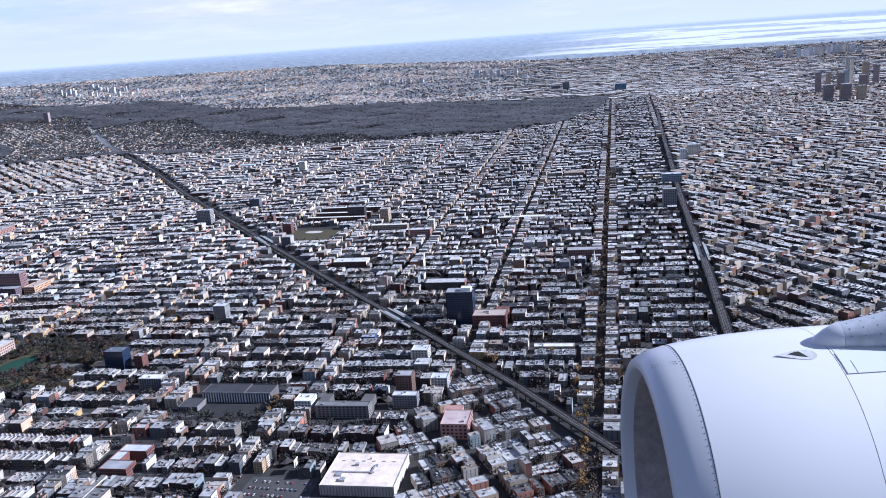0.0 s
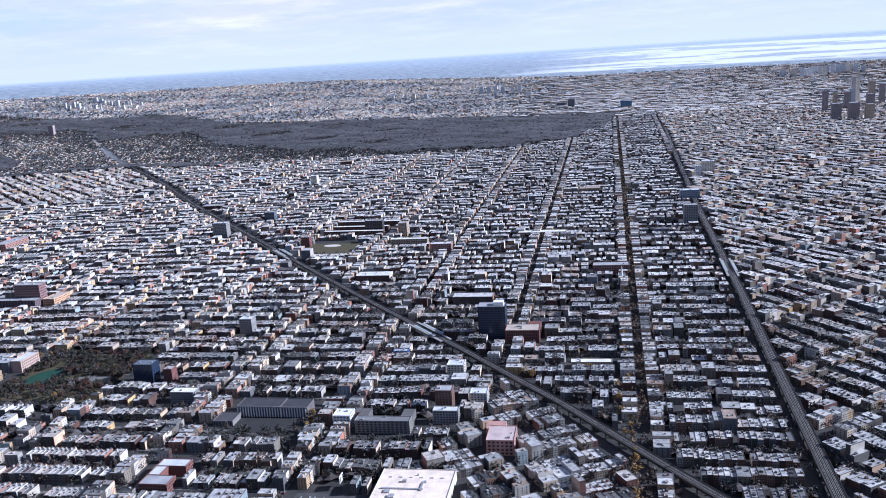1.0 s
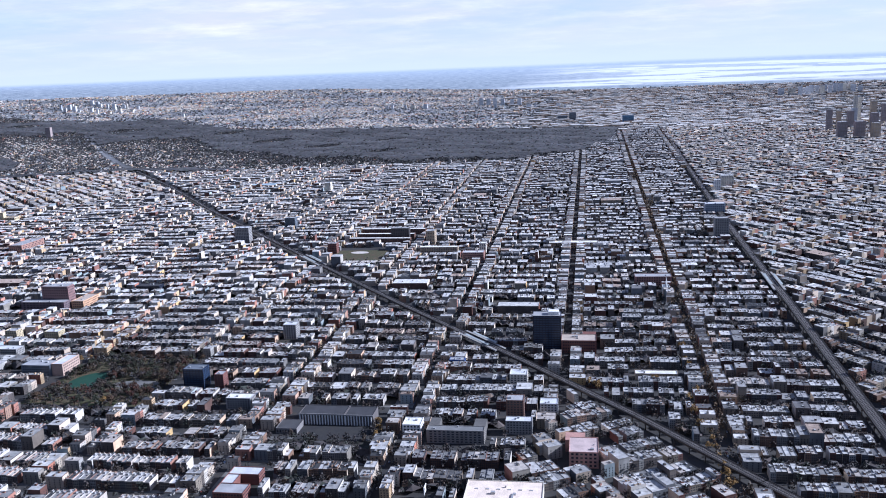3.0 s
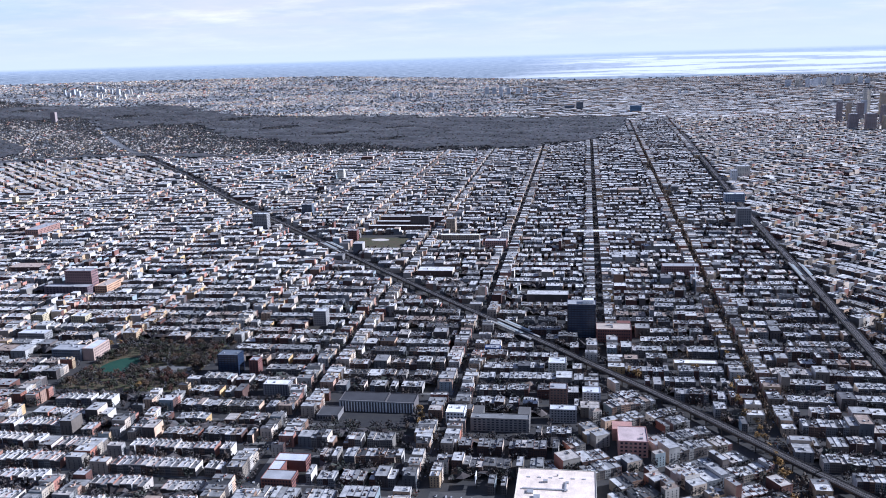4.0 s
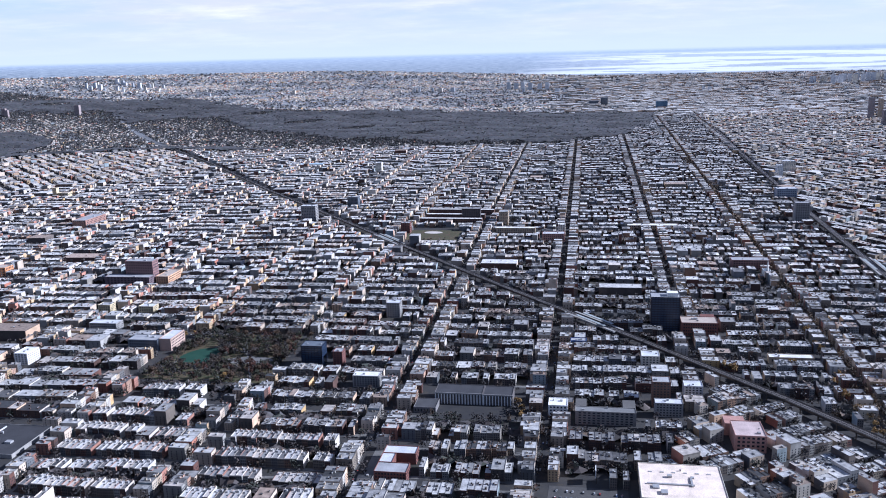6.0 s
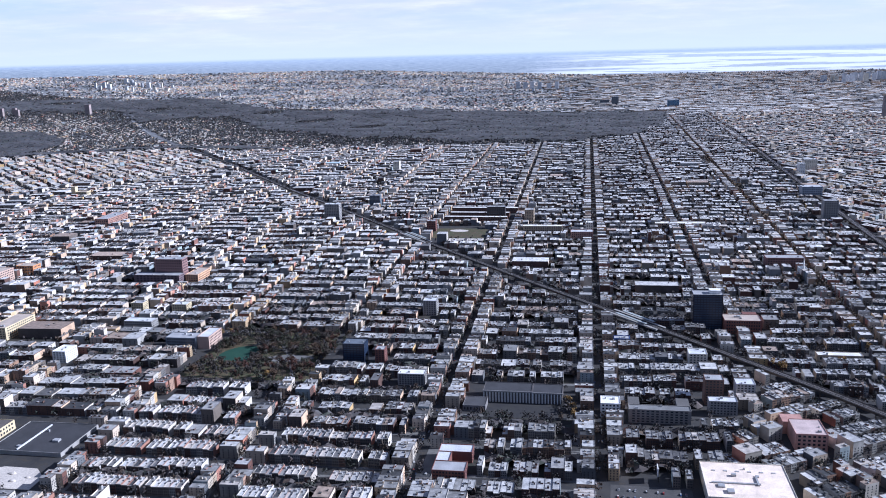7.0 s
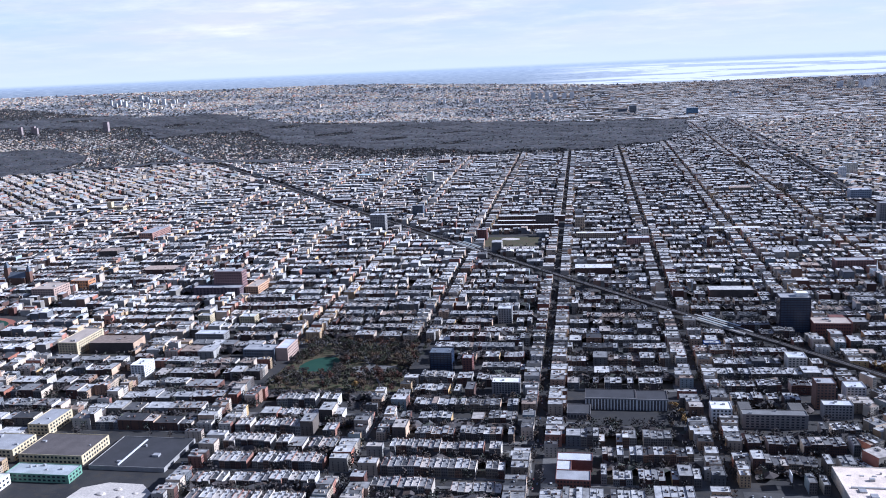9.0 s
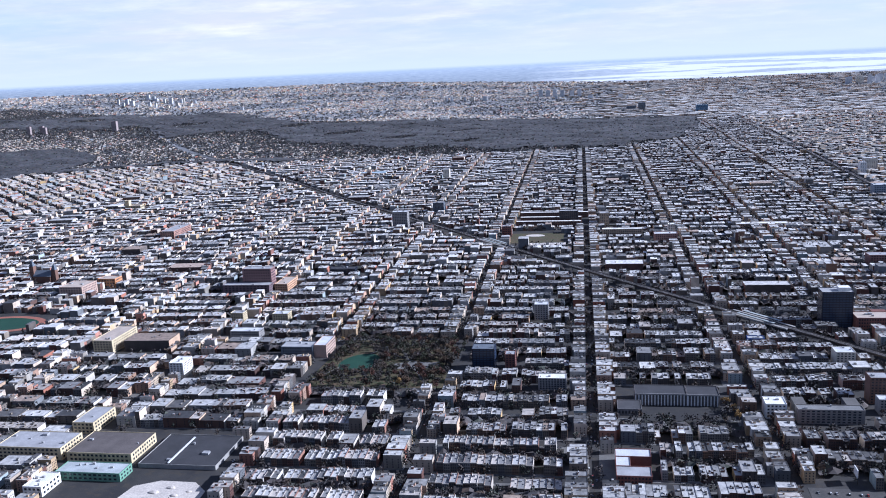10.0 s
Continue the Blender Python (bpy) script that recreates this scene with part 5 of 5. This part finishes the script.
# ---- jet engine beside the start of the path ----
M_COWL = surface("cowl_paint", mottled((0.76, 0.75, 0.75), (0.735, 0.73, 0.735), 1.2), 0.3, spec=0.5)
M_LIP = surface("inlet_lip", mottled((0.72, 0.71, 0.71), (0.68, 0.67, 0.67), 2.0), 0.35, 0.1)
M_INNER = surface("inlet_lining", mottled((0.56, 0.49, 0.44), (0.44, 0.385, 0.35), 3.0, 30.0), 0.6)
M_PANEL = surface("panel_paint", mottled((0.70, 0.73, 0.70), (0.66, 0.69, 0.665), 2.0), 0.3, spec=0.5)
M_SEAM = surface("panel_seam", mottled((0.12, 0.12, 0.13), (0.18, 0.18, 0.19), 8.0), 0.6)
M_PYLON = surface("pylon_paint", mottled((0.50, 0.52, 0.56), (0.42, 0.44, 0.48), 2.0, 16.0), 0.35)
M_FAN = surface("fan_metal", mottled((0.10, 0.10, 0.11), (0.06, 0.06, 0.065), 4.0), 0.4, 0.8)


def lathe(rows, seg=96, t0=0.0, t1=2 * math.pi, closed=True):
    """A surface of revolution round x: rows of (x, radius)."""
    bm = bmesh.new()
    k = seg if closed else seg + 1
    rings = [[bm.verts.new((x, rad * math.cos(t0 + (t1 - t0) * i / seg), rad * math.sin(t0 + (t1 - t0) * i / seg))) for i in range(k)] for x, rad in rows]
    for a, b in zip(rings, rings[1:]):
        for i in range(seg):
            j = (i + 1) % k
            f = bm.faces.new((a[i], b[i], b[j], a[j]))
            f.smooth = True
    return bm


def build_engine():
    start = PATH[0][1]
    ahead = Vector((-0.99597, 0.07553, 0.04834))
    # lens axes: x right, y up, z back; the engine's own x runs aft along its axis
    fwd = Vector((ahead.x, -ahead.y, -ahead.z)).normalized()
    aft = -fwd
    up = (Vector((0, 1, 0)) - aft * aft.y).normalized()
    side = up.cross(aft)
    m = Matrix((( aft.x, side.x, up.x, 0.6839), (aft.y, side.y, up.y, -0.8903), (aft.z, side.z, up.z, -2.8525), (0, 0, 0, 1)))
    root = new("jet_engine")
    root.matrix_basis = start @ m
    tagged(root, "white jet engine cowling with a grey pylon fairing", "jet engine")
    lip = part("inlet_lip", lathe([(0.045, 0.466), (0.012, 0.482), (0.0, 0.5), (0.008, 0.517), (0.03, 0.533), (0.07, 0.548), (0.1161, 0.5585)]), M_LIP, root, "smooth pale metal inlet lip")
    part("cowl", lathe([(0.119, 0.5592), (0.2, 0.5705), (0.32, 0.5812), (0.45, 0.5868), (0.5488, 0.588)]), M_COWL, root, "white painted fan cowl")
    part("rear_cowl", lathe([(0.5508, 0.588), (0.8, 0.587), (1.05, 0.575), (1.3, 0.545), (1.55, 0.49), (1.6, 0.47)]), M_COWL, root)
    part("seam", lathe([(0.115, 0.5560), (0.115, 0.5588), (0.1195, 0.5592), (0.1195, 0.5560)]), M_SEAM, root)
    part("seam", lathe([(0.5485, 0.5850), (0.5485, 0.5876), (0.5510, 0.5876), (0.5510, 0.5850)]), M_SEAM, root)
    part("inlet_duct", lathe([(0.044, 0.4655), (0.1, 0.452), (0.2, 0.44), (0.34, 0.435), (0.5, 0.45), (0.72, 0.46)]), M_INNER, root, "grey lining of the inlet")
    part("fan_disc", lathe([(0.70, 0.46), (0.71, 0.12), (0.66, 0.10), (0.56, 0.05), (0.5, 0.004)]), M_FAN, root)
    blade = bmesh.new()
    v = [blade.verts.new(p) for p in ((0.62, -0.012, 0.1), (0.69, 0.03, 0.1), (0.69, 0.075, 0.455), (0.60, -0.045, 0.455), (0.615, -0.012, 0.1), (0.685, 0.03, 0.1), (0.683, 0.075, 0.455), (0.593, -0.045, 0.455))]
    for q in ((0, 1, 2, 3), (7, 6, 5, 4), (0, 4, 5, 1), (1, 5, 6, 2), (2, 6, 7, 3), (3, 7, 4, 0)):
        blade.faces.new([v[i] for i in q])
    me = bpy.data.meshes.new("fan_blade")
    blade.to_mesh(me)
    blade.free()
    me.materials.append(M_FAN)
    for i in range(24):
        ob = new("fan_blade", me)
        ob.parent = root
        ob.matrix_basis = Matrix.Rotation(2 * math.pi * i / 24, 4, "X")
    # rivets along the lip seam and a double row across the lip, on the inboard upper side
    rivet = bpy.data.meshes.new("rivet")
    bm = bmesh.new()
    bmesh.ops.create_icosphere(bm, subdivisions=1, radius=0.0025)
    bm.to_mesh(rivet)
    bm.free()
    rivet.materials.append(M_SEAM)

    def on_cowl(x, rad, ang, name="rivet", mesh=rivet):
        ob = new(name, mesh)
        ob.parent = root
        ob.matrix_basis = Matrix.Translation((x, -(rad - 0.0016) * math.sin(ang), (rad - 0.0016) * math.cos(ang)))

    for i in range(62):
        on_cowl(0.1095, 0.5572, radians(-32 + 2.0 * i))
    for i in range(9):
        for d in (0.0, 0.028):
            on_cowl(0.03 + 0.0085 * i, 0.5335 + 0.0028 * i, radians(14.5 + 0.35 * i) + d)
    # pylon fairing on top, lofted from a blunt nose
    cols = []
    for x, rad, lift in ((0.517, 0.002, 0.0), (0.522, 0.012, 0.0), (0.535, 0.025, 0.002), (0.56, 0.040, 0.006), (0.6, 0.054, 0.012), (0.6005, 0.054, 0.012)):
        cols.append((x, rad, lift))
    rest = [(0.6015, 0.0535, 0.012), (0.65, 0.062, 0.012), (0.72, 0.073, 0.014), (0.85, 0.095, 0.022), (1.1, 0.12, 0.04), (1.5, 0.13, 0.05)]

    def loft(rows):
        bm, seg = bmesh.new(), 40
        rings = [[bm.verts.new((x, -0.176 + rad * math.cos(2 * math.pi * i / seg), 0.560 + lift + 0.85 * rad * math.sin(2 * math.pi * i / seg))) for i in range(seg)] for x, rad, lift in rows]
        for a, b in zip(rings, rings[1:]):
            for i in range(seg):
                bm.faces.new((a[i], a[(i + 1) % seg], b[(i + 1) % seg], b[i])).smooth = True
        return bm

    pylon = part("pylon", loft(rest), M_PYLON, root, "blue-grey riveted pylon fairing")
    part("pylon_nose", loft(cols), M_COWL, pylon)
    for i in range(5):
        for k in (8, 36, 64):
            x = 0.62 + 0.04 * i
            rad, lift = (np.interp(x, [q[0] for q in rest], [q[j] for q in rest]) for j in (1, 2))
            like("rivet", rivet, root, (x, -0.176 - (rad - 0.001) * math.cos(radians(k)), 0.560 + lift + 0.85 * (rad - 0.001) * math.sin(radians(k))))
    # flush air scoop and access panel
    t = lambda d: radians(90 + d)
    bm = bmesh.new()
    pts = []
    for i in range(28):
        q = 2 * math.pi * i / 28
        x = 0.445 + 0.062 * math.cos(q)
        ang = radians(24.2) + radians(4.2) * math.sin(q) * (0.55 + 0.45 * math.cos(q)) + 0.1 * (x - 0.445)
        rad = 0.5879
        pts.append(bm.verts.new((x, -rad * math.sin(ang), rad * math.cos(ang))))
    hub = bm.verts.new((0.45, -0.5879 * math.sin(radians(24.3)), 0.5879 * math.cos(radians(24.3))))
    for i in range(28):
        bm.faces.new((hub, pts[i], pts[(i + 1) % 28]))
    part("scoop_plate", bm, paint(0.55, 0.55, 0.53), root, "grey plate round the air scoop")
    # no real hole: a flat dark patch stands in for the scoop's shaded inside
    bm = bmesh.new()
    rad = 0.5886
    v = [bm.verts.new((x, -rad * math.sin(radians(g)), rad * math.cos(radians(g)))) for x, g in ((0.422, 23.8), (0.448, 22.6), (0.460, 22.6), (0.476, 25.9), (0.452, 25.2))]
    bm.faces.new(v)
    part("scoop_opening", bm, M_TYRE, root, "flat dark patch for the shade inside the scoop opening")
    part("access_panel", lathe([(0.5595, 0.5885), (0.8, 0.5875), (1.0, 0.5784)], 16, t(22.0), t(34.55), False), M_PANEL, root, "pale greenish access panel")
    for a0, a1, x0, x1 in ((34.6, 34.9, 0.556, 1.0), (25.2, 34.9, 0.5555, 0.559), (29.0, 34.7, 0.588, 0.5895)):
        part("panel_line", lathe([(x0, 0.5889), (x1, 0.5889)] if x1 < 0.7 else [(x0, 0.5889), (0.8, 0.5879), (x1, 0.5788)], 16, t(a0), t(a1), False), M_SEAM, root)
    return root


engine = build_engine()
